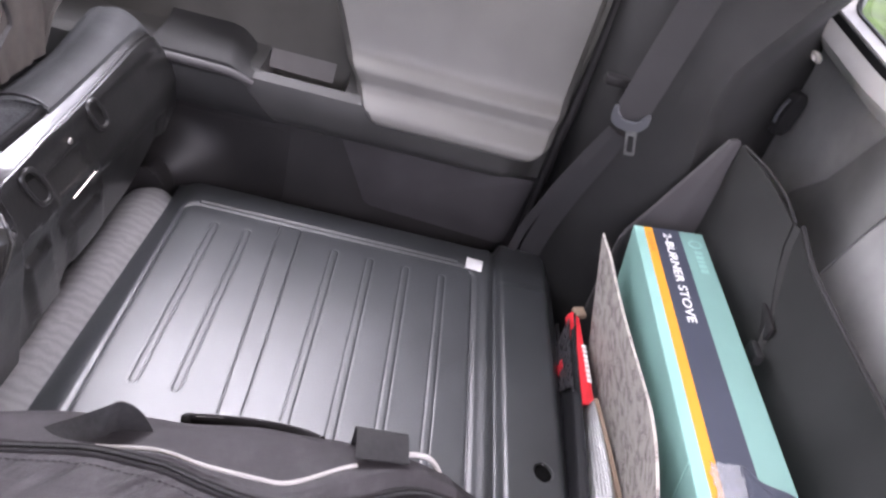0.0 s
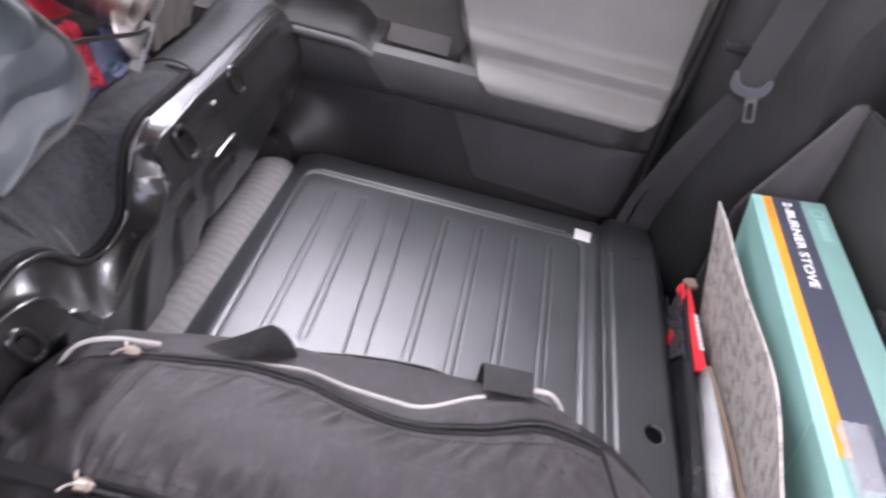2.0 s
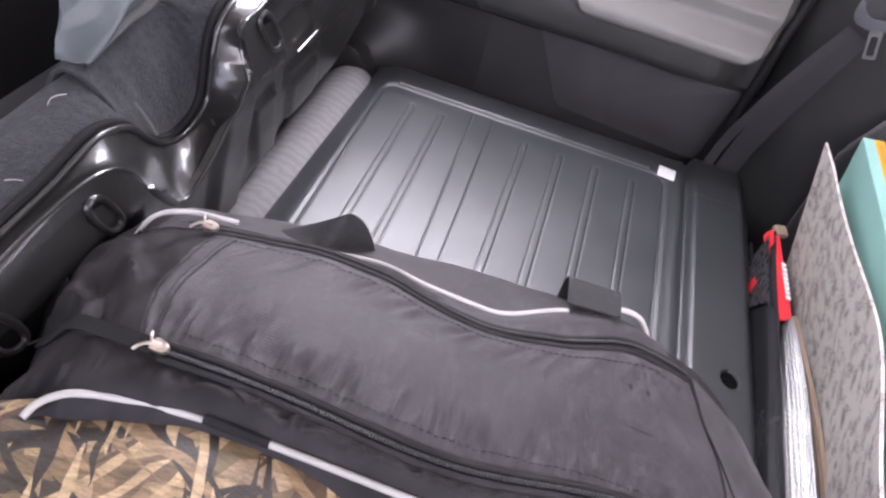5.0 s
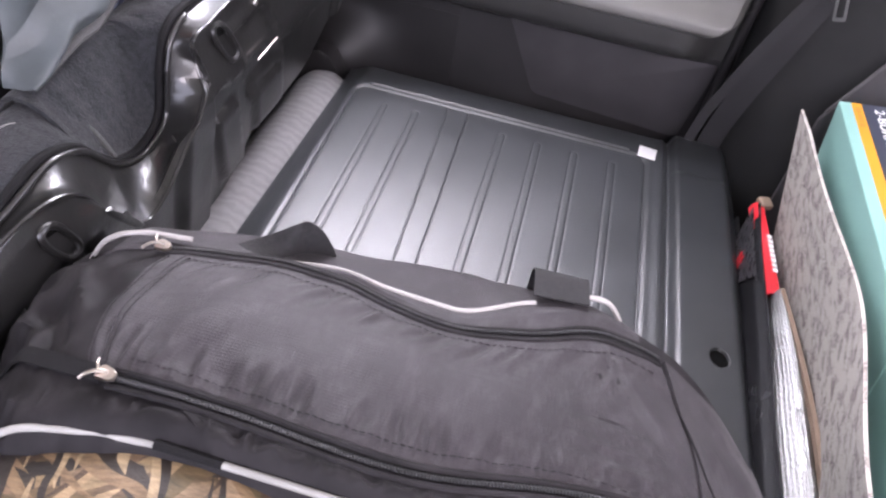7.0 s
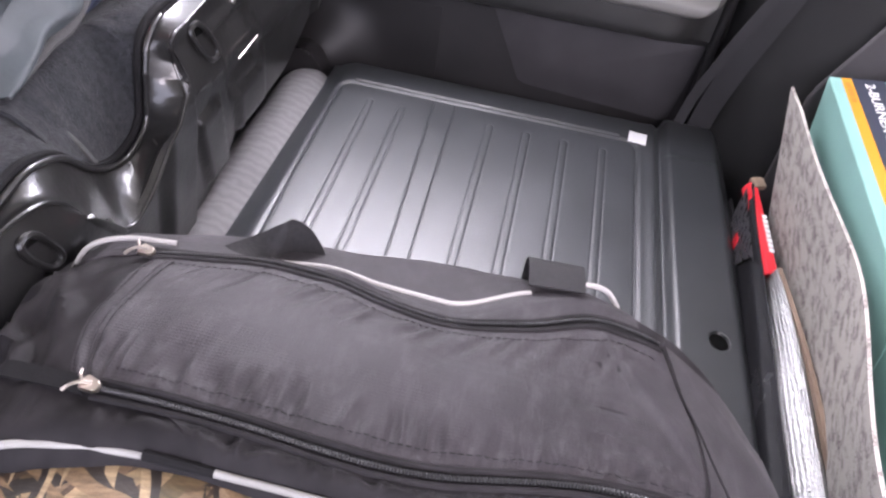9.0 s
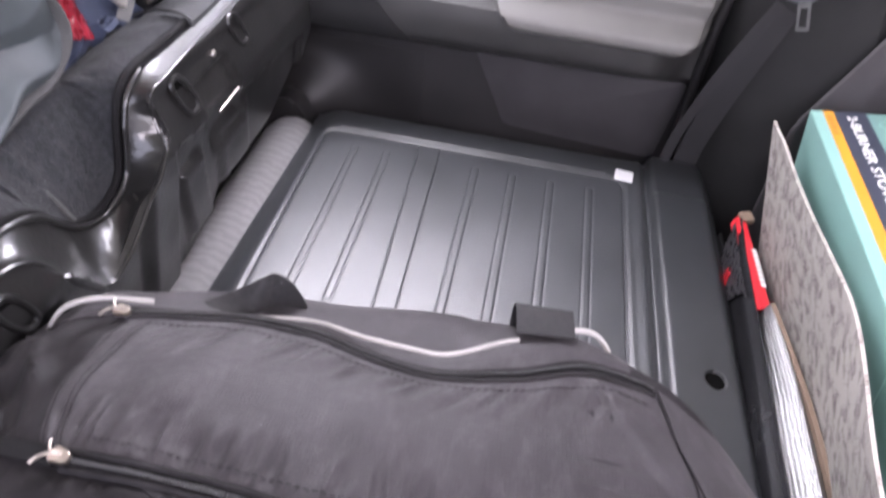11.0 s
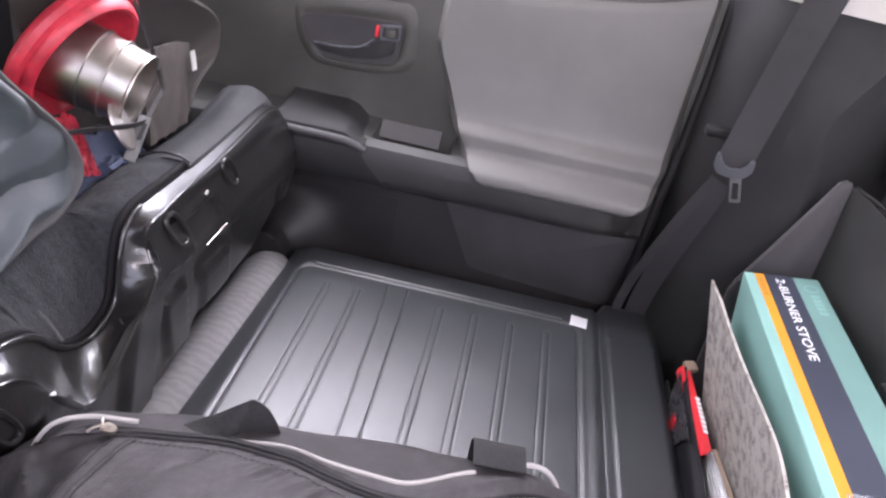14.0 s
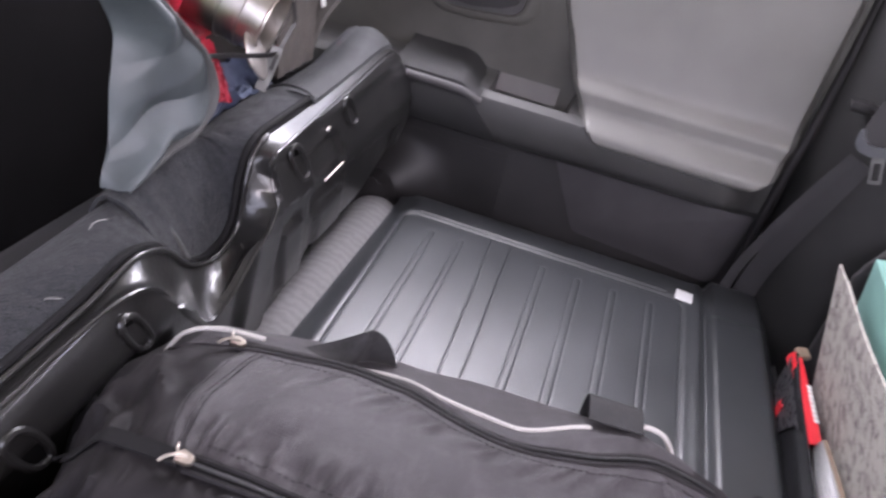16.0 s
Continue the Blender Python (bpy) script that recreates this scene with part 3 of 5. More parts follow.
# release handle in its bezel
OUTER = rounded([(-0.094, 0.836), (-0.035, 0.852), (0.098, 0.858), (0.118, 0.835), (0.112, 0.768), (0.092, 0.748), (0.027, 0.740), (-0.052, 0.738), (-0.080, 0.774)], 0.024, 6)
INNER = rounded([(-0.074, 0.814), (0.003, 0.824), (0.083, 0.828), (0.090, 0.809), (0.085, 0.770), (0.070, 0.7615), (0.020, 0.756), (-0.031, 0.753), (-0.060, 0.778)], 0.012, 6)
rows = []
for u, d in ((0.0, -0.003), (0.0, 0.0002), (0.18, 0.0032), (0.45, 0.0062), (0.75, 0.0064), (0.97, 0.0030), (1.0, -0.004)):
    rows.append([(a + (c - a) * u, b2 + (d2 - b2) * u, d) for (a, b2), (c, d2) in zip(OUTER, INNER)])
bezel = part("handle_bezel", moved(loft(rows, closed=True), facing_y(0.139)), M_TRIM, door, "rounded dark handle surround")
part("handle_recess", prism(INNER, 0.003, facing_y(0.1335)), M_POCKET, bezel, "dark handle recess", smooth=False)
part("lever", prism(rounded([(-0.046, 0.780), (0.008, 0.780), (0.045, 0.788), (0.056, 0.800), (0.080, 0.803), (0.080, 0.782), (0.055, 0.770), (0.010, 0.763), (-0.036, 0.766)], 0.006), 0.012, facing_y(0.131), 0.002), M_PILLAR, bezel, "dark plastic door lever")
# paler tube painted as the highlight on the lever's lower edge
part("lever_highlight", tube([(-0.048, 0.120, 0.777), (-0.011, 0.119, 0.777), (0.026, 0.119, 0.784), (0.048, 0.119, 0.799)], 0.0018, 18, 8), M_LATCH, bezel)
part("lock_frame", ring(rounded([(0.054, 0.822), (0.086, 0.826), (0.086, 0.802), (0.056, 0.799)], 0.004), rounded([(0.058, 0.819), (0.083, 0.822), (0.083, 0.805), (0.059, 0.803)], 0.003), 0.006, facing_y(0.128)), M_LATCH, bezel, "grey lock surround")
part("lock_tab", rbox(0.062, 0.080, 0.124, 0.130, 0.805, 0.819, 0.002), M_TRIM, bezel)
part("lock_mark", rbox(0.0465, 0.0525, 0.1255, 0.130, 0.802, 0.820, 0.001), M_REDCARD, bezel, "red unlocked mark")
# door window above
part("window_seal", tube([(x, 0.162, sill_z(x) - 0.006) for x in (-0.45, -0.25, -0.1, 0.05, 0.15, 0.25, 0.35, 0.45, 0.535)], 0.0085, 40), M_BLACK, door, "black rubber window seal")
pane = part("window_pane", rbox(-0.43, 0.53, 0.183, 0.187, 0.84, 1.37, 0), M_GLASS, door, "clear door glass")
pane.visible_shadow = False
bm = rbox(-0.45, 0.535, 0.17, 0.22, 1.36, 1.42, 0.004)
rbox(-0.45, -0.42, 0.17, 0.22, 0.85, 1.37, 0.004, bm=bm)
part("window_frame", bm, M_BLACK, door)

# ---- C-pillar and rear corner trim ----
PLAN = [(0.550, 0.215), (0.550, 0.150), (0.554, 0.128), (0.563, 0.085), (0.581, 0.045), (0.610, 0.018), (0.645, -0.002)]
PILLAR_EDGE = [(0.0, 0.712), (0.70, 0.693), (0.732, 0.687), (0.766, 0.681), (0.808, 0.677), (0.848, 0.678), (0.875, 0.687), (0.902, 0.702), (0.936, 0.721), (0.962, 0.736), (1.02, 0.762)]
rows = []
for j in range(41):
    z = 0.0 + j / 40 * 0.988
    e = table(PILLAR_EDGE, z)
    tail = step(0.85, 0.93, z)
    row = [(x, y, z) for x, y in PLAN] + [(e - 0.026, -0.018, z), (e - 0.010, -0.028, z), (e + 0.002, -0.0335, z), (e + 0.012, -0.030, z), (e + 0.028, -0.019, z), (e + 0.056, 0.010, z), (0.790, 0.066, z), (0.845, 0.132, z), (0.885, 0.182 + 0.02 * tail, z), (0.912, 0.206 + 0.05 * tail, z)]
    rows.append(row)
pillar = thing("pillar_trim", "dark grey plastic rear pillar trim", "car trim", kind="structure")
part("lower_trim", thick(loft(rows), 0.004), M_PILLAR, pillar)
rows = [[(x, y - 0.004, z) for x, y, z in (lambda z: [(a, c, z) for a, c in PLAN] + [(0.715, -0.030, z), (0.745, -0.030, z), (0.768, -0.016, z), (0.79, 0.03, z), (0.82, 0.11, z), (0.912, 0.256, z)])(zz)] for zz in (0.980, 0.986, 1.1, 1.42)]
part("upper_trim", thick(loft(rows), 0.004), M_CREAM, pillar, "pale grey upper pillar trim")
part("door_seal", tube([(0.534, 0.130, 0.05), (0.538, 0.128, 0.45), (0.540, 0.124, 0.62), (0.550, 0.130, 0.75), (0.556, 0.144, 0.99), (0.556, 0.16, 1.35)], 0.008, 30), M_SHADEBLACK, pillar, "black rubber door seal")
part("coat_peg", rbox(0.551, 0.596, 0.030, 0.052, 0.785, 0.800, 0.005), M_SHADEBLACK, pillar, "black plastic peg")
# rounded swelling of the sill trim beside the seat hinge
rows = []
for j in range(41):
    z = 0.25 + 0.28 * j / 40
    row = []
    for i in range(41):
        x = -0.24 + 0.36 * i / 40
        swell = math.exp(-((x + 0.070) / 0.062) ** 2) * (1 - step(0.425, 0.515, z)) * step(0, 0.04, 0.12 - x)
        row.append((x, 0.1458 - 0.058 * swell, z))
    rows.append(row)
part("sill_swelling", thick(loft(rows), 0.0006), M_SILL, pillar, "rounded grey sill trim")

# ---- seat belt ----
belt = thing("seat_belt", "grey seat belt hanging through its guide on the rear pillar", "seat belt")


def webbing(points, count, w, side):
    """A flat strap along a curve; side: the way its width points."""
    pts = spline(points, count)
    rows = []
    for i, p in enumerate(pts):
        d = (pts[min(i + 1, count - 1)] - pts[max(i - 1, 0)]).normalized()
        s = Vector(side)
        s = (s - d * s.dot(d)).normalized()
        nrm = s.cross(d) * 0.0007
        rows.append([p - s * w / 2 - nrm, p + s * w / 2 - nrm, p + s * w / 2 + nrm, p - s * w / 2 + nrm])
    return loft(rows, closed=True, caps=True)


part("upper_webbing", webbing([(0.650, -0.008, 1.12), (0.624, -0.010, 1.00), (0.603, -0.013, 0.87), (0.587, -0.016, 0.762)], 30, 0.046, (1, -0.3, 0.15)), M_BELT, belt)
part("lower_webbing", webbing([(0.584, -0.010, 0.738), (0.573, 0.016, 0.66), (0.560, 0.050, 0.56), (0.552, 0.074, 0.46), (0.550, 0.080, 0.30)], 30, 0.034, (1, -0.45, 0.25)), M_BELT, belt, "twisted lower belt webbing")
part("folded_webbing", webbing([(0.576, -0.008, 0.742), (0.556, 0.014, 0.67), (0.535, 0.045, 0.57), (0.521, 0.070, 0.47), (0.515, 0.078, 0.30)], 30, 0.015, (1, -0.3, -0.6)), M_BELT, belt)
part("latch_guide", prism(rounded([(-0.036, 0.024), (-0.029, 0.026), (-0.022, 0.006), (-0.004, 0.002), (0.018, 0.008), (0.028, 0.030), (0.036, 0.030), (0.037, 0.006), (0.024, -0.010), (-0.002, -0.016), (-0.026, -0.014), (-0.035, 0.000)], 0.006), 0.009, pose(0.587, -0.024, 0.764, 90, 0, -25) @ Matrix.Scale(0.70, 4), 0.0022), M_LATCH, belt, "blue-grey plastic latch guide with two horns")
part("latch_tongue", ring(rounded([(-0.0085, -0.046), (0.0085, -0.046), (0.0095, -0.006), (-0.0075, -0.006)], 0.003), rounded([(-0.0050, -0.041), (0.0050, -0.041), (0.0055, -0.014), (-0.0040, -0.014)], 0.002), 0.0022, pose(0.591, -0.031, 0.761, 90, 4, -25) @ Matrix.Rotation(radians(22), 4, "Z") @ Matrix.Scale(0.86, 4)), M_DULL, belt, "dull steel latch tongue with a slot")

# ---- storage bins along the rear wall ----
tray = thing("storage_tray", "dark plastic storage tray behind the seat", "storage bin")
part("tray_floor", rbox(0.59, 0.89, -1.2, -0.03, 0.30, 0.318, 0.004), M_BLACK, tray)
part("tray_rim", tube([(0.594, -1.2, 0.440), (0.596, -0.55, 0.440), (0.600, -0.316, 0.440), (0.602, -0.2, 0.440), (0.605, -0.11, 0.437), (0.612, -0.075, 0.425)], 0.0013, 40), M_PILLAR, tray)
part("tray_front", rbox(0.599, 0.603, -1.2, -0.06, 0.312, 0.430, 0.001), M_BLACK, tray)
part("gusset", prism([(0.635, 0.600), (0.648, 0.628), (0.717, 0.786), (0.722, 0.790), (0.729, 0.789), (0.734, 0.782), (0.7315, 0.760), (0.7310, 0.742), (0.7350, 0.705), (0.743, 0.675), (0.756, 0.640), (0.756, 0.32), (0.635, 0.32)], 0.007, facing_y(-0.045), 0.0015), M_POCKET, tray, "triangular grey bin side")
# paler tube for the highlight along the bin side's top edge
part("gusset_highlight", tube([(0.640, -0.0485, 0.612), (0.680, -0.0485, 0.701), (0.717, -0.0485, 0.786)], 0.0026, 12, 8), M_TRIM2, tray, "pale tube painted as the highlight on the bin side's edge")
rows = []
for i in range(25):
    u = i / 24
    top, low = Vector((0.735, -0.052, 0.785)).lerp(Vector((0.792, -0.158, 0.744)), u), Vector((0.742, -0.052, 0.33)).lerp(Vector((0.766, -0.262, 0.33)), u)
    row = []
    for k in range(15):
        v = k / 14
        p = top.lerp(low, v)
        p.y = top.y + (low.y - top.y) * step(0.0, 0.35, v)
        row.append((p.x + 0.008 * math.sin(math.pi * u) * (1 - 0.4 * v), p.y, p.z))
    rows.append(row)
part("far_bin", thick(loft(rows), 0.004), M_BIN, tray, "curved dark bin front")
part("far_bin_lip", tube([(0.736, -0.053, 0.785), (0.762, -0.087, 0.776), (0.782, -0.125, 0.762), (0.792, -0.158, 0.746)], 0.0022, 16, 8), M_PILLAR, tray)
rows = []
TOPZ = [(-1.05, 0.700), (-0.60, 0.708), (-0.474, 0.712), (-0.239, 0.724), (-0.158, 0.745)]
for k in range(19):
    v = k / 18
    left = -0.158 - 0.105 * step(0.0, 0.32, v)
    row = []
    for i in range(31):
        u = i / 30
        y = left - (1.05 + left) * u ** 1.4
        zt = table(TOPZ, y)
        row.append((0.800 - 0.034 * step(0.0, 0.55, v) - 0.008 * (1 - step(0, 0.04, u)), y, zt + (0.33 - zt) * v))
    rows.append(row)
part("near_bin", thick(loft(rows), 0.004), M_BIN, tray, "straight dark bin front")
part("near_bin_lip", sweep([Vector((0.802, y, table(TOPZ, y))) for y in [-0.16 - 0.88 * i / 40 for i in range(41)]], circle(0.003, 8)), M_PILLAR, tray)
# thin dark plate painted as the shaded gap, no real opening
part("bin_gap_plate", prism(rounded([(-0.193, 0.633), (-0.212, 0.659), (-0.256, 0.652), (-0.254, 0.632), (-0.241, 0.613), (-0.202, 0.617)], 0.006), 0.004, facing_x(0.779), 0.001), M_SHADEBLACK, tray, "dark plate standing in for the shaded gap between the two bins")
part("bin_clip", rbox(0.756, 0.768, -0.292, -0.262, 0.618, 0.635, 0.004), M_BLACK, tray)
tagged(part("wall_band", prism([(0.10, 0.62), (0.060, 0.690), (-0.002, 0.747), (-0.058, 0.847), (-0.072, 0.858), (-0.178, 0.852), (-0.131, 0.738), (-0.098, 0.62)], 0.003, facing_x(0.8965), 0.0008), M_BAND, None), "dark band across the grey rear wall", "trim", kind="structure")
def turned_simple(at):
    """A small rounded knob."""
    bm = bmesh.new()
    bmesh.ops.create_uvsphere(bm, u_segments=16, v_segments=10, radius=0.010, matrix=Matrix.Translation(at) @ Matrix.Rotation(0.6, 4, "Y") @ Matrix.Diagonal((1.1, 1.0, 0.75, 1)))
    return bm


HOOK_AT = (0.868, 0.156, 0.777)
hook = thing("wall_hook", "dark coat hook on the rear wall", "hook")
part("base", moved(prism(rounded([(-0.018, -0.036), (0.012, -0.034), (0.020, 0.010), (0.017, 0.034), (-0.006, 0.036), (-0.018, 0.005)], 0.010), 0.020, None, 0.004), pose(HOOK_AT[0], HOOK_AT[1], HOOK_AT[2]) @ Matrix(((0.9, 0, 0.43, 0), (0.43, 0, -0.9, 0), (0, 1, 0, 0), (0, 0, 0, 1)))), M_BLACK, hook)
part("clip_knob", turned_simple((0.874, 0.158, 0.866)), M_CREAM, hook, "pale clip knob")
part("hook_arm", tube([Vector(HOOK_AT) + Vector(d) for d in ((-0.008, -0.018, 0.022), (-0.018, -0.030, 0.016), (-0.020, -0.030, 0.000), (-0.015, -0.024, -0.014))], 0.0030, 16), M_LATCH, hook, "grey hook arm")

# ---- folded seat back ----
seat = thing("rear_seat", "rear seat back folded flat with ribbed charcoal plastic panel", "car seat")
BEADS = [(0.056, 0.061, -0.366), (0.105, 0.110, -0.366), (0.239, 0.242, -0.66), (0.294, 0.296, -0.66), (0.350, 0.350, -0.66), (0.407, 0.406, -0.66)]


def recess(x, y):
    """How far inside the recessed field a place lies (rounded corners)."""
    r = 0.022
    dx, dy = min(x + 0.037 * y, 0.458 - x), -y
    if dx < r and dy < r:
        return r - math.hypot(r - dx, r - dy)
    return min(dx, dy)


def panel_z(x, y):
    d = recess(x, y)
    z = 0.450 + 0.0022 * (1 - step(-0.006, 0.003, d))
    z -= 0.0042 * max(0, 1 - abs(d - 0.0022) / 0.0015)
    if d > 0.004:
        for xa, xb, end in BEADS:
            k = (y + 0.035) / (end + 0.035)
            xc = xa + (xb - xa) * min(1, max(0, k))
            over = max(y + 0.041, end + 0.006 - y, 0)
            e = 0.0047 - math.hypot(x - xc, over)
            z += 0.0005 * step(-0.0002, 0.0026, e) - 0.0013 * max(0, 1 - abs(e + 0.0008) / 0.0011)
        if y < -0.008:
            xl, xr = 0.148 - 0.045 * y, 0.180 - 0.028 * y
            e = min(x - xl, xr - x)
            z += 0.0005 * step(-0.0004, 0.0012, e) - 0.0019 * max(0, 1 - abs(e + 0.0006) / 0.0011)
    # far edge channel, hinge channel and hinge cover
    if d <= 0.0:
        z -= 0.003 * max(0, 1 - abs(y - 0.006) / 0.003) * (1 if 0.02 < x < 0.43 else 0)
    z += 0.0015 * step(0.466, 0.480, x) * (1 - step(0.480, 0.488, x))
    z -= 0.0058 * math.exp(-((x - 0.4915) / 0.0062) ** 2)
    z += 0.0065 * step(0.490, 0.506, x) * (1 - 0.35 * step(-0.034, -0.020, y))
    z -= 0.024 * step(0.564, 0.593, x) ** 2
    z -= 0.016 * step(0.052, 0.077, y) * (1 if x < 0.49 else 0.7)
    z -= 0.013 * step(-0.014, 0.028, -x) ** 1.4
    hole = math.hypot((x - 0.549) / 1.0, (y + 0.378) / 1.15)
    z -= 0.055 * (1 - step(0.0092, 0.0112, hole))
    return z


xs = [-0.028 + 0.0011 * i for i in range(565)]
ys = [0.0776 - 0.0018 * i for i in range(80)] + [-0.066 - 0.012 * i for i in range(1, 24)] + [-0.344 - 0.002 * i for i in range(1, 28)] + [-0.40 - 0.02 * i for i in range(1, 42)]
verts, faces = [], []
for y in ys:
    for x in xs:
        verts.append((x, y + (0.016 * step(0.49, 0.505, x) * min(1, y / 0.03) if y > 0 else 0), panel_z(x, y)))
w = len(xs)
for j in range(len(ys) - 1):
    for i in range(w - 1):
        faces.append((j * w + i, j * w + i + 1, (j + 1) * w + i + 1, (j + 1) * w + i))
me = bpy.data.meshes.new("back_panel")
me.from_pydata(verts, [], faces)
me.materials.append(M_PANEL)
me.polygons.foreach_set("use_smooth", [True] * len(me.polygons))
ob = new("back_panel", me)
ob.parent = seat
tagged(ob, "ribbed charcoal plastic back panel")
part("seat_core", rbox(-0.03, 0.582, -1.2, 0.058, 0.31, 0.425, 0.015), M_BLACK, seat, "black underside of the seat back")
# upholstered top edge of the seat back
rows = []
for i in range(61):
    y = 0.036 - 1.236 * i / 60
    k = 1 - 0.35 * (1 - step(0, 0.03, 0.036 - y))
    cx, cz = -0.058, 0.408
    rows.append([(cx + 0.046 * k * math.cos(a), y, cz + 0.043 * k * math.sin(a)) for a in [math.pi * (0.02 + 1.2 * j / 24) for j in range(25)]])
part("upholstery_edge", thick(loft(rows), 0.004), M_SEAT, seat, "grey ribbed cloth edge of the seat back")
part("sticker", moved(rbox(-0.0135, 0.0135, -0.0155, 0.0155, 0, 0.0006, 0), pose(0.4575, 0.008, 0.4530, -2, 0, -6)), M_STICKER, seat, "small white paper sticker")
# black disc near the surface stands in for the hole's dark inside
part("hole_shade", prism([(0.549 + 0.0118 * math.cos(2 * math.pi * i / 20), -0.378 + 0.0134 * math.sin(2 * math.pi * i / 20)) for i in range(20)], 0.0006, Matrix.Translation((0.549, 0, 0.4545)) @ Matrix.Rotation(radians(5), 4, "Y") @ Matrix.Translation((-0.549, 0, 0))), M_HOLE, seat, smooth=False)
part("hinge_bracket", moved(prism(rounded([(-0.135, 0.30), (-0.045, 0.30), (-0.045, 0.425), (-0.070, 0.462), (-0.095, 0.462), (-0.125, 0.430)], 0.02), 0.040, facing_y(0.085), 0.006), pose(0, 0, 0)), M_SHADEBLACK, seat, "black seat hinge cover")

# ---- flipped-up seat cushion pan with its carpet ----
cushion = thing("folded_seat_cushion", "upturned seat cushion with black steel pan and charcoal carpet", "car seat")
# matched stations: the rolled edge (y, z) and the pressed crest (x, y, z)
STATIONS = [((0.060, 0.630), (-0.074, 0.060, 0.630)), ((0.054, 0.668), (-0.073, 0.054, 0.660)), ((0.030, 0.693), (-0.073, 0.030, 0.688)), ((-0.018, 0.699), (-0.072, -0.020, 0.697)),
            ((-0.10, 0.695), (-0.070, -0.10, 0.693)), ((-0.188, 0.691), (-0.067, -0.190, 0.689)), ((-0.263, 0.689), (-0.064, -0.265, 0.687)), ((-0.340, 0.689), (-0.060, -0.336, 0.686)),
            ((-0.368, 0.682), (-0.058, -0.373, 0.684)), ((-0.382, 0.668), (-0.062, -0.369, 0.655)), ((-0.390, 0.648), (-0.055, -0.374, 0.641)), ((-0.394, 0.628), (-0.044, -0.385, 0.631)),
            ((-0.400, 0.606), (-0.040, -0.410, 0.616)), ((-0.418, 0.591), (-0.042, -0.432, 0.603)), ((-0.450, 0.586), (-0.042, -0.454, 0.589)), ((-0.480, 0.596), (-0.043, -0.482, 0.572)),
            ((-0.502, 0.613), (-0.046, -0.514, 0.566)), ((-0.527, 0.641), (-0.050, -0.553, 0.606)), ((-0.553, 0.655), (-0.053, -0.575, 0.640)), ((-0.580, 0.659), (-0.055, -0.597, 0.656)),
            ((-0.629, 0.650), (-0.058, -0.630, 0.661)), ((-0.668, 0.646), (-0.060, -0.680, 0.657)), ((-0.75, 0.640), (-0.060, -0.75, 0.650)), ((-1.00, 0.632), (-0.060, -1.00, 0.641))]
FLAT_SPANS = (9, 10, 11)


def stationed(points, each=14):
    """A line through the stations, straight where the pressing has flat facets."""
    p = [Vector(q) for q in points]
    p = [2 * p[0] - p[1]] + p + [2 * p[-1] - p[-2]]
    got = []
    for i in range(len(p) - 3):
        a, b2, c, d = p[i:i + 4]
        for k in range(each):
            u = k / each
            got.append(b2.lerp(c, u) if i in FLAT_SPANS else 0.5 * (2 * b2 + (c - a) * u + (2 * a - 5 * b2 + 4 * c - d) * u * u + (3 * b2 - a - 3 * c + d) * u ** 3))
    return got + [p[-2]]


ridge = stationed([(-0.082, y, z) for (y, z), c in STATIONS])
crest = stationed([c for r_, c in STATIONS])
PAN_FOOT = [(-1.0, 0.43), (-0.47, 0.440), (-0.353, 0.445), (-0.308, 0.458), (-0.268, 0.473), (-0.251, 0.495), (-0.15, 0.489), (-0.087, 0.491), (-0.02, 0.515), (0.03, 0.543), (0.06, 0.57)]


def field(v, lo, hi, soft):
    """1 inside a band, falling to 0 over soft outside it."""
    return step(lo - soft, lo, v) * (1 - step(hi, hi + soft, v))


def near_face(y, z):
    """The pan's rear face: it leans a little, with flat tabs round the slots and pressed fields under them."""
    x = -0.060 + 0.35 * min(0.05, max(0, 0.67 - z)) - 0.12 * max(0, 0.60 - z)
    tilt = 0.35 * (0.66 - z)
    x -= 0.007 * field(y - tilt, -0.298, -0.222, 0.006) * field(z, 0.560, 0.650, 0.006)
    x -= 0.009 * field(y, -0.36, 0.02, 0.012) * (1 - step(0.596, 0.606, z + 0.10 * (y + 0.20)))
    x += 0.009 * field(y + 0.30 * (z - 0.55), -0.345, -0.300, 0.010) * field(z, 0.480, 0.575, 0.012)
    x += 0.007 * field(y + 0.20 * (z - 0.55), -0.245, -0.170, 0.010) * field(z, 0.500, 0.570, 0.012)
    x -= 0.010 * field(y, -0.500, -0.440, 0.022)
    x -= 0.006 * field(y, -0.780, -0.585, 0.012) * field(z, 0.500, 0.600, 0.010)
    x += 0.006 * field(y + 0.4 * (z - 0.52), -0.700, -0.640, 0.012) * field(z, 0.470, 0.540, 0.012)
    return x + (0.0015 - 0.0011 * step(-0.40, -0.30, y)) * noise.noise(Vector((y * 22, z * 18, 3)))


rows = []
for r_, f_ in zip(ridge, crest):
    row = []
    for k in range(9):
        u = k / 8
        p = r_.lerp(f_, u)
        sag = min(0.007, 0.16 * (f_ - r_).length)
        p.z -= sag * math.sin(math.pi * u) * (0.25 if -0.42 < p.y < -0.36 else 0.1 if p.y > -0.36 else 1)
        row.append(tuple(p))
    for k in range(1, 41):
        v = (k / 40) ** 1.35
        foot = table(PAN_FOOT, r_.y)
        z = f_.z - (f_.z - foot) * v
        y = f_.y + (r_.y + 0.006 - f_.y) * step(0, 0.22, v)
        x = near_face(y, z)
        row.append((f_.x + (x - f_.x) * step(-0.012, 0.014, f_.z - z), y, z))
    rows.append(row)
part("pan", thick(loft(rows), 0.003), M_GLOSS, cushion, "glossy black pressed steel pan")
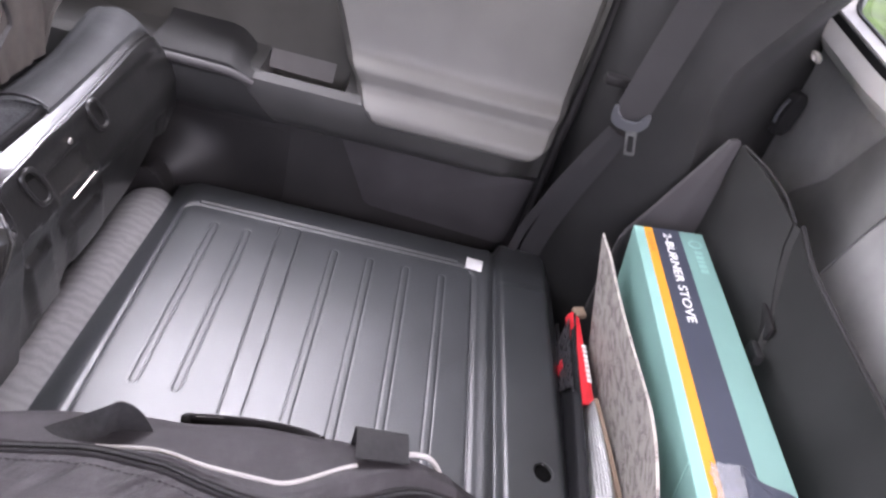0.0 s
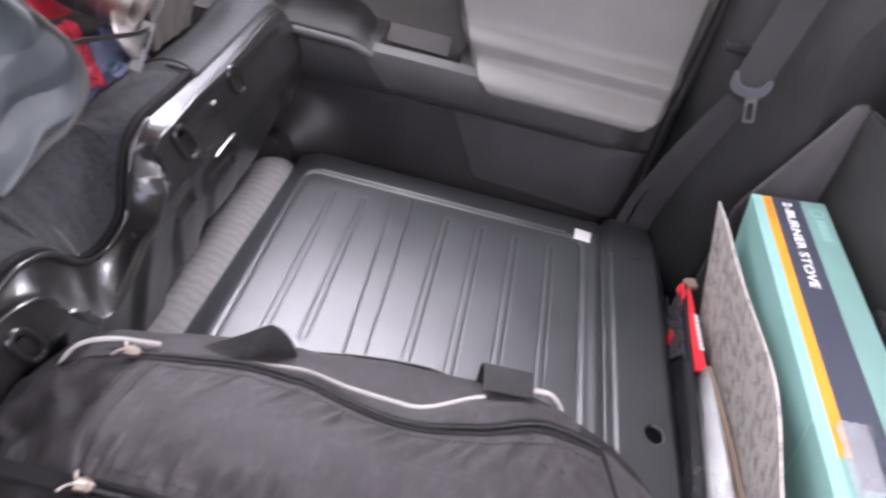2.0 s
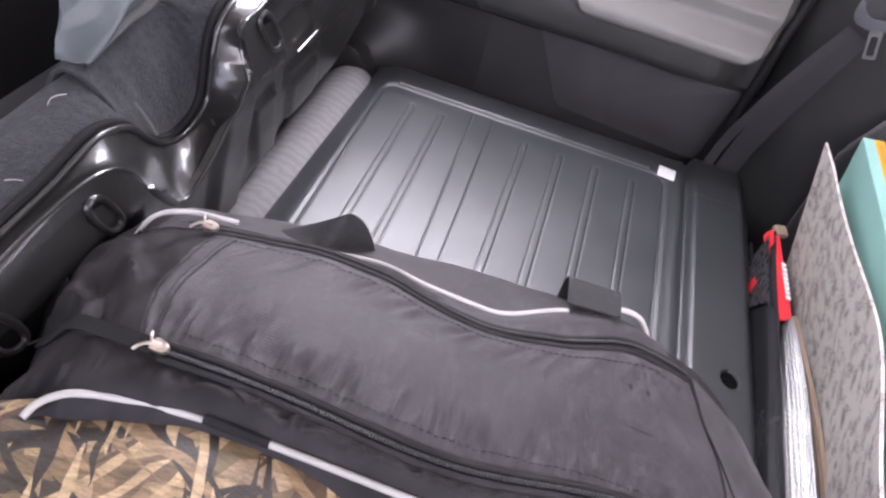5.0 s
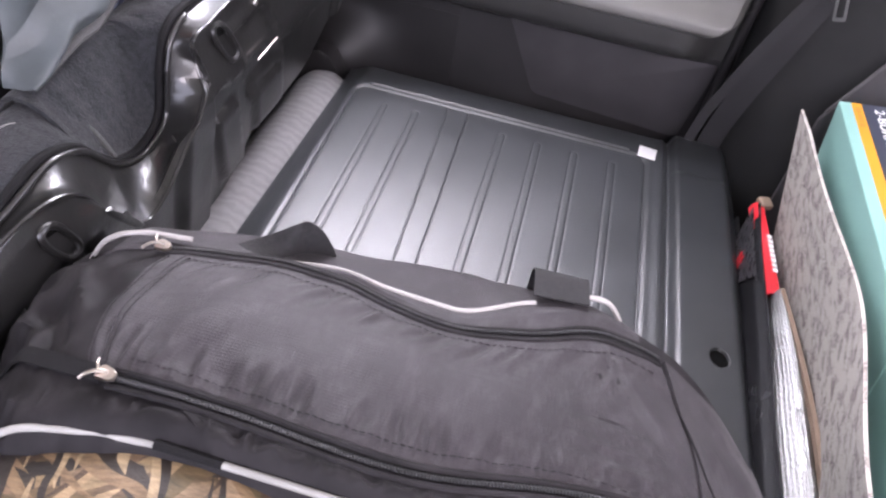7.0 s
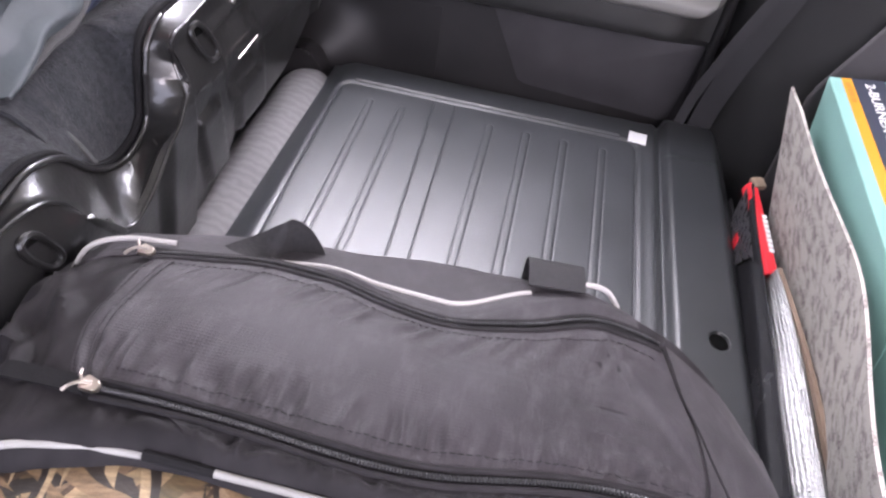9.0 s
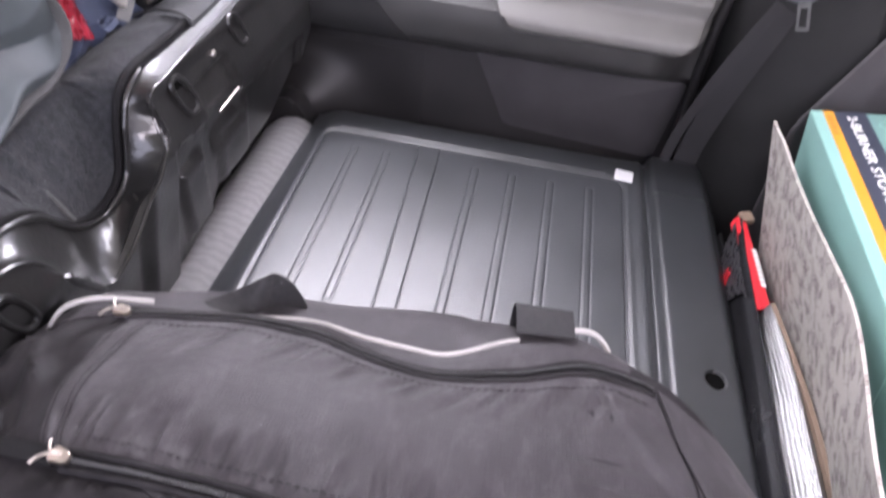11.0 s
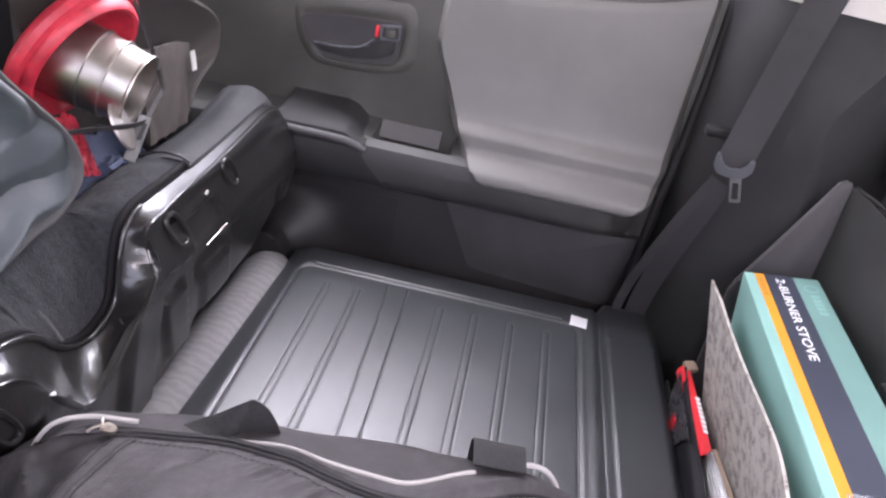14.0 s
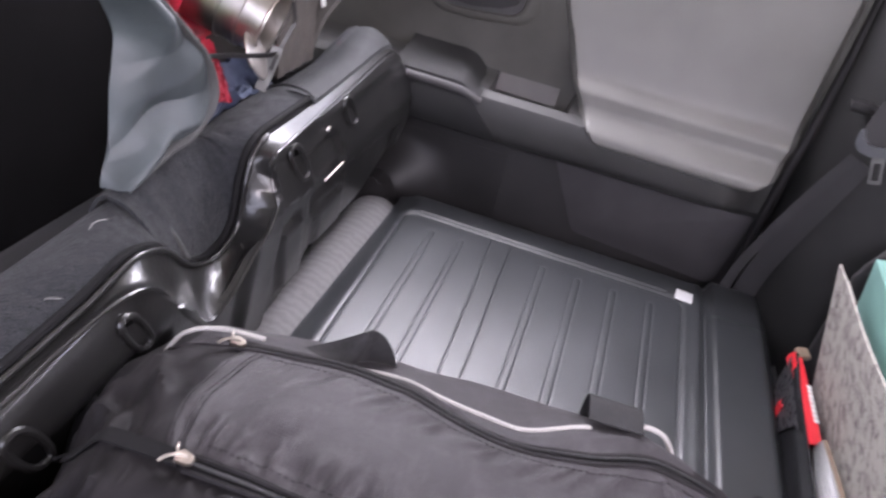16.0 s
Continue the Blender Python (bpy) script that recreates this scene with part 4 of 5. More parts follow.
part("crest_bead", sweep([p + Vector((0.0005, 0, 0.0)) for p in crest], circle(0.0020, 8)), M_GLOSS, cushion, "bright pressed edge of the pan")
part("rolled_edge", sweep([p + Vector((0.001, 0, 0.003)) for p in ridge if p.y < -0.345], circle(0.0030, 10)), M_GLOSS, cushion, "rolled black steel edge")
part("edge_rubber", sweep([p + Vector((-0.0075, 0, 0.004)) for p in ridge if p.y < -0.225], circle(0.0042, 8)), M_WEB, cushion, "black rubber strip along the carpet")

BACK_Z = [(-0.52, 0.672), (-0.40, 0.682), (-0.10, 0.683), (-0.02, 0.697), (0.03, 0.705), (0.06, 0.690)]
NEAR_BACK_Z = [(-1.0, 0.640), (-0.62, 0.652), (-0.515, 0.657), (-0.48, 0.657)]


def carpet_rows(line, back, lift, wrinkle):
    """Cloth that rises from the pan's edge to the cushion's back edge, then hangs down behind."""
    got = []
    for r_ in line:
        y, z0 = r_.y, r_.z
        z1 = table(back, y)
        row = [(-0.088, y, z0 - 0.004)]
        for k in range(15):
            u = k / 14
            x = -0.090 - 0.060 * u
            z = z0 + 0.003 + (z1 - z0) * (1 - (1 - u) ** 1.7) + (0.008 * math.sin(math.pi * min(1, u * 1.1)) if z0 > 0.66 else 0.003 * math.sin(math.pi * u))
            fold = wrinkle * noise.noise(Vector((y * 34 + x * 16, x * 20, 4))) + 0.5 * wrinkle * noise.noise(Vector((y * 90, x * 60, 9)))
            row.append((x, y, z + lift * min(1, 5 * u + 0.3) + fold * math.sin(math.pi * min(1, 0.1 + u))))
        x, y, z = row[-1]
        row += [(-0.160, y, z - 0.006), (-0.168, y, z - 0.020), (-0.174, y, z - 0.06), (-0.178, y, z - 0.16), (-0.178, y, z - 0.30)]
        got.append(row)
    return got


part("end_cover", moved(thick(loft(carpet_rows([p for p in ridge if p.y > -0.232], BACK_Z, 0.001, 0.0010)), 0.004), Matrix.Translation((0.009, 0, 0.001))), M_VINYL, cushion, "smooth charcoal vinyl end of the cushion")
part("carpet", thick(loft(carpet_rows([p for p in ridge if -0.520 < p.y < -0.226], BACK_Z, 0.0, 0.0040)), 0.004), M_CARPET, cushion, "charcoal carpet sunk into the pan's dip")
near_rows = carpet_rows([p for p in ridge if p.y < -0.486], NEAR_BACK_Z, 0.0040, 0.0022)
for i in range(4):
    # rounded fold of the hem
    near_rows[i] = [(x, y + 0.010 * (1 - i / 4) ** 2 + 0.030 * min(1, max(0, (-0.09 - x) / 0.066)) * (-0.5), z - 0.0045 * (1 - i / 4) ** 2) for x, y, z in near_rows[i]]
part("near_carpet", thick(loft(near_rows), 0.004), M_CARPET, cushion, "linty charcoal carpet with a folded hem")
hem = [Vector(p) + Vector((0, 0.002, 0.0005)) for p in near_rows[1][1:17]]
part("carpet_hem", sweep(hem, circle(0.0030, 8)), M_BINDING, cushion, "bound grey carpet hem")
part("carpet_seam", tube([(-0.081, -0.231, 0.697), (-0.096, -0.231, 0.703), (-0.121, -0.230, 0.702), (-0.149, -0.230, 0.690)], 0.0018, 16, 6), M_BLACK, cushion)
for y, z, w, h in ((-0.168, 0.665, 0.015, 0.019), (-0.318, 0.655, 0.0155, 0.022), (-0.620, 0.631, 0.012, 0.018), (-0.741, 0.619, 0.013, 0.019)):
    x = near_face(y, z) + 0.0012
    lean, slant = math.atan(-0.25), -0.42
    loop = []
    for i in range(33):
        a = 2 * math.pi * i / 32
        ca, sa = (math.copysign(abs(q) ** 0.75, q) for q in (math.cos(a), math.sin(a)))
        up = h * sa
        loop.append(Vector((x + up * math.tan(lean), y + w * 0.88 * ca + slant * up, z + up)))
    slot = part("slot_ring", sweep(loop, circle(0.0033, 8), up=(1, 0, 0.2), caps=False), M_GLOSS, cushion, "raised oval slot rim")
    # black sheet stands in for the slot's shaded inside
    part("slot_hole", thick(loft([[tuple(Vector((x - 0.002, y, z)).lerp(p + Vector((-0.002, 0, 0)), k)) for p in loop] for k in (0.05, 0.9)]), 0.001), M_HOLE, slot, smooth=False)
part("wire_clip", tube([(-0.0405, -0.214, 0.616), (-0.0400, -0.240, 0.6155), (-0.0400, -0.270, 0.614)], 0.0011, 14, 8), M_CHROME, cushion, "bright steel wire clip")
part("bolt", moved(loft([[(0.004 * k * math.cos(a), 0.004 * k * math.sin(a), h) for a in [math.pi * i / 4 for i in range(8)]] for h, k in ((0, 1), (0.002, 0.9), (0.003, 0.5), (0.0031, 0.02))], closed=True), pose(near_face(-0.235, 0.664), -0.235, 0.664, 0, 90, 0)), M_STEEL, cushion)
part("cushion_foam", rbox(-0.30, -0.17, -1.0, 0.04, 0.10, 0.56, 0.03), M_BLACK, cushion, "black underside of the cushion")

# ---- duffel bag ----
bag = thing("duffel_bag", "black nylon duffel bag with white piping on the folded seat", "duffel bag")
Y_PIPE = [(-0.08, -0.66), (-0.01, -0.655), (0.010, -0.640), (0.03, -0.625), (0.056, -0.618), (0.135, -0.612), (0.176, -0.606), (0.215, -0.611), (0.26, -0.612), (0.316, -0.582), (0.355, -0.567), (0.38, -0.572), (0.43, -0.585), (0.52, -0.61)]
Y_ZIP = [(-0.08, -0.67), (0.0, -0.655), (0.056, -0.636), (0.10, -0.626), (0.144, -0.620), (0.181, -0.622), (0.22, -0.631), (0.256, -0.636), (0.313, -0.622), (0.375, -0.598), (0.40, -0.600), (0.44, -0.615), (0.52, -0.64)]
Y_NEAR = [(-0.08, -0.83), (-0.01, -0.822), (0.02, -0.806), (0.050, -0.796), (0.070, -0.792), (0.10, -0.788), (0.132, -0.784), (0.25, -0.784), (0.40, -0.775), (0.52, -0.76)]
Y_FAR = [(-0.08, -0.585), (0.02, -0.580), (0.12, -0.560), (0.17, -0.552), (0.26, -0.538), (0.32, -0.536), (0.40, -0.548), (0.52, -0.58)]
TOP = [(-0.085, 0.490), (-0.074, 0.545), (-0.052, 0.605), (-0.024, 0.648), (0.008, 0.667), (0.06, 0.676), (0.20, 0.678), (0.33, 0.674), (0.39, 0.669), (0.435, 0.652), (0.470, 0.622), (0.500, 0.566), (0.518, 0.500)]


def section(x):
    """Outline of the bag at x: a ring of (y, z) from the far foot over the top to the near foot."""
    t = table(TOP, x)
    h = (t - 0.455) / 0.222
    p, q, f = table(Y_PIPE, x), table(Y_ZIP, x), table(Y_FAR, x)
    end = step(0.36, 0.52, x) + step(0.0, 0.08, -x)
    low = step(0.13, 0.18, x) * (1 - step(0.26, 0.34, x))
    nr = table(Y_NEAR, x)
    return [(f - 0.02 - 0.03 * end, 0.456), (f + 0.006, 0.456 + 0.06 * h), (f + 0.010, 0.456 + 0.135 * h), (f, 0.456 + (0.180 - 0.004 * low) * h), (p, t - 0.010), (q, t - 0.003), (-0.70, t + 0.016 * h),
            (-0.759 + 0.02 * step(0.2, 0.4, x) - 0.009 * math.exp(-((x - 0.275) / 0.07) ** 2), t + 0.019 * h), (nr, t + 0.012 * h), (min(nr - 0.018, -0.828 + 0.02 * end), 0.456 + 0.165 * h), (-0.850 + 0.03 * end, 0.456 + 0.08 * h), (-0.825 + 0.03 * end, 0.456)]


PIPE, ZIP, ZIP2, PIPE2 = 4, 5, 7, 8


def bag_at(x, v, lift=0.0):
    """The place on the bag's skin at x, v control points round its outline, lifted off the skin."""
    ring_ = [Vector((0, y, z)) for y, z in section(x)]
    ring_ = [2 * ring_[0] - ring_[1]] + ring_ + [2 * ring_[-1] - ring_[-2]]
    i = min(int(v), len(ring_) - 4)
    u = v - i
    a, b2, c, d = ring_[i:i + 4]
    p = 0.5 * (2 * b2 + (c - a) * u + (2 * a - 5 * b2 + 4 * c - d) * u * u + (3 * b2 - a - 3 * c + d) * u ** 3)
    tang = 0.5 * ((c - a) + 2 * (2 * a - 5 * b2 + 4 * c - d) * u + 3 * (3 * b2 - a - 3 * c + d) * u * u)
    nrm = Vector((0, tang.z, -tang.y)).normalized()
    if nrm.z < 0 and 3 < v < 9:
        nrm = -nrm
    q = Vector((x * 9, p.y * 12, p.z * 9))
    crease = 0.0030 * noise.noise(q) + 0.0016 * noise.noise(q * 2.7)
    ends = step(0.33, 0.44, x) + step(0.06, -0.03, x)
    left = step(0.075, 0.0, x)
    if left and v > 4.2:
        f = (x * 21 + v * 0.75 + 0.35 * noise.noise(Vector((x * 14, v * 1.1, 3.3)))) % 1.0
        crease += 0.010 * left * (abs(2 * f - 1) - 0.5) * step(4.2, 4.8, v)
        crease += 0.018 * left * (0.34 - math.sqrt(0.012 + noise.noise(Vector((x * 8 + v * 1.5, x * 22 - v * 0.6, 2.5))) ** 2) * 1.7) + 0.004 * left * noise.noise(Vector((x * 45, v * 3.5, 7)))
    pucker = 0.0075 * max(0, 1 - abs(abs(v - ZIP2) - 0.42) / 0.32) * (0.25 - abs(noise.noise(Vector((x * 95, v * 1.3, 5)))))
    pucker += 0.0050 * max(0, 1 - abs(v - ZIP - 0.36) / 0.28) * (0.25 - abs(noise.noise(Vector((x * 80 + v * 4, v * 1.2, 9)))))
    pucker += 0.0045 * max(0, 1 - abs(x - 0.375) / 0.03) * (0.25 - abs(noise.noise(Vector((x * 18, p.y * 75, 3))))) * (1 if 5 < v < 8 else 0)
    crease += 0.006 * ends * noise.noise(Vector((x * 26, p.y * 20, p.z * 10)))
    crease *= 0.25 + 0.75 * min(1, min(abs(v - k) for k in (PIPE, ZIP, ZIP2, PIPE2)) / 0.5)
    line_x = 0.368 + 0.36 * (-0.610 - p.y)
    if p.y < -0.60 and 5 < v < 7.2:
        crease += 0.0035 * step(-0.002, 0.003, x - line_x) * (1 - step(0.004, 0.028, x - line_x)) * step(0.60, 0.63, -p.y)
    crease += pucker + 0.004 * max(0, abs(noise.noise(Vector((x * 16 + v * 0.8, v * 0.9 - x * 7, 8)))) - 0.22) * (1 if v > 4.3 else 0)
    x += 0.030 * step(0.54, 0.70, -p.y) * step(0.36, 0.45, x)
    x += 0.052 * step(0.62, 0.80, -p.y) * step(-0.14, 0.06, -x)
    return Vector((x, p.y, p.z)) + nrm * (crease * (1 if p.z > 0.47 else 0) + lift)


rows = []
for i in range(221):
    x = -0.085 + 0.603 * i / 220
    rows.append([tuple(bag_at(x, 11 * j / 88)) for j in range(89)])
part("body", loft(rows, closed=True, caps=True), M_BAGBLACK, bag, "black cloth bag body")
rows = []
PANEL_EDGE = [(5.0, 0.062), (5.6, 0.054), (6.2, 0.049), (6.7, 0.054), (7.0, 0.064)]
for i in range(261):
    row = []
    for j in range(49):
        v = ZIP + 0.07 + 1.86 * j / 48
        x0 = table(PANEL_EDGE, v)
        row.append(tuple(bag_at(x0 + (0.410 - x0) * i / 260, v, 0.0010)))
    rows.append(row)
part("top_panel", thick(loft(rows), 0.0007), M_NYLON, bag, "dull purple-black nylon top panel")
rows = []
for i in range(81):
    x = 0.01 + 0.385 * i / 80
    rows.append([tuple(bag_at(x, 2.6 + 2.25 * j / 28, 0.0010)) for j in range(29)])
part("far_panel", thick(loft(rows), 0.0012), M_NYLON, bag, "dull purple-black nylon side panel")

# front panel takes the blacker body cloth for the shade on it
rows = []
for i in range(241):
    rows.append([tuple(bag_at(0.135 + 0.030 * j / 24 + (0.292 - 0.030 * j / 24) * i / 240, ZIP2 + 0.08 + 0.86 * j / 24, 0.0012)) for j in range(25)])
part("near_panel", thick(loft(rows), 0.0012), M_BAGBLACK, bag, "puckered nylon front panel, blackened for its shaded face")

rows = []
for i in range(41):
    x = 0.412 + 0.090 * i / 40
    rows.append([tuple(bag_at(x, 4.9 + 3.0 * j / 48, 0.0012)) for j in range(49)])
part("end_panel", thick(loft(rows), 0.0012), M_NYLON, bag, "creased purple-black nylon end panel")


def along(v, x0, x1, lift, count=60):
    return [bag_at(x0 + (x1 - x0) * i / (count - 1), v, lift) for i in range(count)]


for x0, x1 in ((0.134, 0.318),):
    part("far_piping", sweep(along(PIPE, x0, x1, 0.0016), circle(0.0019, 8)), M_PIPING, bag, "off-white piping")
part("far_piping", sweep(spline([(0.350, -0.565, 0.669), (0.362, -0.561, 0.668), (0.374, -0.557, 0.662), (0.384, -0.556, 0.650), (0.390, -0.557, 0.637)], 24), circle(0.0022, 8)), M_PIPING, bag, "off-white piping")
part("end_piping", sweep(spline([(-0.007, -0.642, 0.640), (0.001, -0.635, 0.656), (0.009, -0.632, 0.665), (0.020, -0.628, 0.670), (0.036, -0.624, 0.673), (0.054, -0.622, 0.674), (0.067, -0.619, 0.673)], 40), circle(0.0019, 8)), M_PIPING, bag, "off-white piping")
part("near_piping", sweep(spline([(0.047, -0.818, 0.684), (0.049, -0.810, 0.686), (0.054, -0.803, 0.687), (0.063, -0.797, 0.688), (0.079, -0.792, 0.688), (0.104, -0.787, 0.688), (0.123, -0.785, 0.688), (0.133, -0.784, 0.688)], 50), circle(0.0022, 10)), M_NEARPIPING, bag, "off-white piping")
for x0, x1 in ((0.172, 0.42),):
    part("near_piping", sweep(along(PIPE2, x0, x1, 0.0020), circle(0.0022, 10)), M_NEARPIPING, bag, "off-white piping")
part("near_seam", sweep(along(PIPE2, 0.133, 0.172, 0.0015), circle(0.0030, 8)), M_WEB, bag)


def strip(v, dv, x0, x1, lift, count=80):
    """A flat tape lying on the bag's skin."""
    return loft([[bag_at(x0 + (x1 - x0) * i / (count - 1), v + k * dv, lift) for k in (-1, -0.4, 0.4, 1)] for i in range(count)])


for name, v, x0, x1, dv in (("upper_zip", ZIP, 0.056, 0.407, 0.075), ("lower_zip", ZIP2, 0.084, 0.44, 0.11)):
    z_ = part(name, thick(strip(v, dv, x0, x1, 0.0018), 0.0008), M_WEB, bag, "black zip tape")
    line = along(v, x0, x1, 0.0030, 380)
    size = 0.42 if v == ZIP else 0.52
    rows = []
    for i, p in enumerate(line):
        d = (line[min(i + 1, 379)] - line[max(i - 1, 0)]).normalized()
        s = d.cross(Vector((0, 0, 1))).normalized()
        k = 1.0 if i % 2 else 0.5
        rows.append([tuple(p + s * a * k * size + Vector((0, 0, c * k * size))) for a, c in ((-0.0040, -0.001), (-0.0032, 0.0018), (0, 0.0030), (0.0032, 0.0018), (0.0040, -0.001))])
    part("zip_coil", loft(rows), M_COIL, z_, "black zip coil", smooth=False)
    for side in (-1, 1):
        part("zip_flap", sweep(along(v + side * 1.15 * dv, x0, x1, 0.0018, 120), circle(0.0015, 6, 1.4, 0.9)), M_BAGBLACK, z_)
    p = bag_at(x0 - 0.003, v, 0.004)
    part("zip_pull", moved(prism(rounded([(-0.005, -0.0055), (0.007, -0.004), (0.009, 0.0), (0.007, 0.004), (-0.005, 0.0055)], 0.002), 0.004, None, 0.0012), pose(*p, 6, -4, -10) @ Matrix.Scale(0.82, 4)), M_CHROME, z_, "worn chrome zip slider")
    part("pull_tab", tube([tuple(p + Vector(q)) for q in ((0.002, 0, 0.004), (-0.004, -0.002, 0.005), (-0.009, -0.004, 0.003), (-0.012, -0.007, 0.001))], 0.0011, 14, 8), M_CHROME, z_, "chrome pull tab")
    part("pull_spur", tube([tuple(p + Vector(q)) for q in ((-0.004, 0.0, 0.004), (-0.006, 0.003, 0.005), (-0.008, 0.007, 0.003))], 0.0009, 10, 8), M_CHROME, z_)
# stitched panel seams
part("right_seam", sweep([bag_at(0.409 + 0.030 * step(5, 8.4, v), v, 0.0012) for v in [5.0 + 3.4 * i / 40 for i in range(41)]], circle(0.0011, 6)), M_BAGBLACK, bag)
part("left_seam", sweep([bag_at(table(PANEL_EDGE, v) + 0.012, v, 0.0012) for v in [5.1 + 1.8 * i / 30 for i in range(31)]], circle(0.0005, 6)), M_NYLON, bag)
# rows of stitching along the seams


def stitches(points, lift=0.0004):
    bm = bmesh.new()
    for a, c in zip(points[::3], points[2::3]):
        d = (c - a).normalized()
        s = d.cross(Vector((0, 0, 1))).normalized() * 0.00026
        up = Vector((0, 0, lift))
        lo = [bm.verts.new(p) for p in (a - s, a + s, c + s, c - s)]
        hi = [bm.verts.new(p + up) for p in (a - s, a + s, c + s, c - s)]
        bm.faces.new(hi)
        for i in range(4):
            j = (i + 1) % 4
            bm.faces.new((lo[i], lo[j], hi[j], hi[i]))
    return bm


for dx in (0.003, 0.017):
    part("stitching", stitches([bag_at(table(PANEL_EDGE, v) + dx, v, 0.0017) for v in [5.2 + 1.7 * i / 89 for i in range(90)]]), M_WEB, bag, "black stitching")
for v, x0, x1 in ((ZIP + 0.24, 0.075, 0.400), (ZIP2 - 0.30, 0.090, 0.415), (ZIP2 + 0.30, 0.150, 0.420)):
    part("stitching", stitches(along(v, x0, x1, 0.0016, 210)), M_BAGBLACK, bag, "black stitching")
# webbing handles
TOPS = spline([(0.078, -0.602, 0.652), (0.096, -0.594, 0.660), (0.116, -0.590, 0.672), (0.136, -0.588, 0.687), (0.143, -0.584, 0.687), (0.153, -0.580, 0.676), (0.162, -0.578, 0.655), (0.165, -0.578, 0.638)], 44)
FEET = spline([(0.090, -0.614, 0.662), (0.110, -0.611, 0.664), (0.125, -0.608, 0.664), (0.133, -0.600, 0.660), (0.137, -0.590, 0.652), (0.146, -0.584, 0.646), (0.152, -0.582, 0.640), (0.156, -0.582, 0.630)], 44)
part("standing_handle", thick(loft([[tuple(a.lerp(c, k / 5)) for k in range(6)] for a, c in zip(TOPS, FEET)]), 0.0014), M_HANDLE, bag, "looped black webbing handle")
WRAP = spline([(0.157, -0.480, 0.547), (0.168, -0.481, 0.552), (0.186, -0.484, 0.560), (0.213, -0.490, 0.572), (0.240, -0.498, 0.584), (0.267, -0.510, 0.598), (0.288, -0.524, 0.610)], 50)
wrap = part("handle_wrap", sweep(WRAP, circle(0.0074, 12, 0.8, 1.1)), M_BAGBLACK, bag, "rolled grip of the far handle")
part("wrap_sleeve", sweep(WRAP[2:8], circle(0.0082, 12, 0.8, 1.1)), M_HANDLE, wrap, "grey sleeve round the grip")
part("wrap_edge", sweep([p + Vector((0.001, -0.001, 0.0082)) for p in WRAP[8:20]], circle(0.0009, 6)), M_PIPING, wrap, "thin white edge")
part("handle_patch", webbing([(0.332, -0.540, 0.640), (0.332, -0.540, 0.658), (0.333, -0.545, 0.668), (0.334, -0.556, 0.672), (0.336, -0.576, 0.671)], 24, 0.042, (1, 0.06, 0)), M_HANDLE, bag, "square black webbing patch")
part("end_strap", webbing([bag_at(x, v, 0.0025) for x, v in ((0.078, 6.99), (0.055, 6.98), (0.025, 6.95), (-0.005, 6.90), (-0.032, 6.82), (-0.050, 6.70))], 30, 0.0105, (0, 1, 0.1)), M_WEB, bag, "black end strap")
part("end_loop", webbing([bag_at(x, v, h) for x, v, h in ((-0.048, 6.7, 0.004), (-0.060, 6.3, 0.014), (-0.060, 5.8, 0.016), (-0.052, 5.5, 0.004))], 20, 0.018, (0.7, 0, 0.7)), M_WEB, bag, "black end loop")
part("hanging_cord", tube([(-0.050, -0.700, 0.630), (-0.072, -0.715, 0.600), (-0.082, -0.740, 0.55), (-0.090, -0.76, 0.50), (-0.09, -0.765, 0.47)], 0.004, 24, 8), M_WEB, bag, "hanging black cord")
part("cord_buckle", moved(rbox(-0.010, 0.010, -0.007, 0.007, -0.016, 0.016, 0.004), pose(-0.083, -0.742, 0.548, 0, 12, 20)), M_BLACK, bag, "small black buckle")
part("side_ring", tube([(0.500, -0.622, 0.545), (0.507, -0.628, 0.552), (0.509, -0.638, 0.545), (0.503, -0.634, 0.536), (0.500, -0.622, 0.545)], 0.0014, 16, 6), M_CHROME, bag, "small steel ring")

# ---- camouflage bag in front of it ----
camo = thing("camouflage_bag", "tan reed camouflage padded bag beside the duffel", "bag")
rows = []
for i in range(49):
    th = -math.pi / 2 + math.pi * i / 48
    row = []
    for j in range(72):
        ph = 2 * math.pi * j / 72
        def sp(v, e):
            return math.copysign(abs(v) ** e, v)
        x = 0.035 + 0.217 * sp(math.cos(th), 0.36) * sp(math.cos(ph), 0.6)
        y = -0.905 + 0.152 * sp(math.cos(th), 0.36) * sp(math.sin(ph), 0.42) + 0.40 * (min(x, 0.16) - 0.1)
        z = 0.6095 + (0.078 if th > 0 else 0.1635) * sp(math.sin(th), 0.6) + ((0.10 * min(0, x - 0.12) + 0.05 * max(0, x - 0.12)) if th > 0 else 0)
        k = 0.004 * noise.noise(Vector((x * 12, y * 12, z * 12)))
        row.append((x + k, y + k * 0.3, z + k))
    rows.append(row)
part("body", loft(rows, closed=True, caps=False), M_CAMO, camo, "reed camouflage cloth")
part("side_seam", sweep([Vector(rows[33][j]) for j in range(72)] + [Vector(rows[33][0])], circle(0.0022, 6), caps=False), M_CAMO, camo)

# ---- things standing behind the seat ----
box = thing("stove_box", "teal cardboard stove box with orange and navy stripes", "box")
BX = pose(0.629, -0.093, 0.652, 0, -8.3, -1.9)


def on_box(bm):
    return moved(bm, BX)


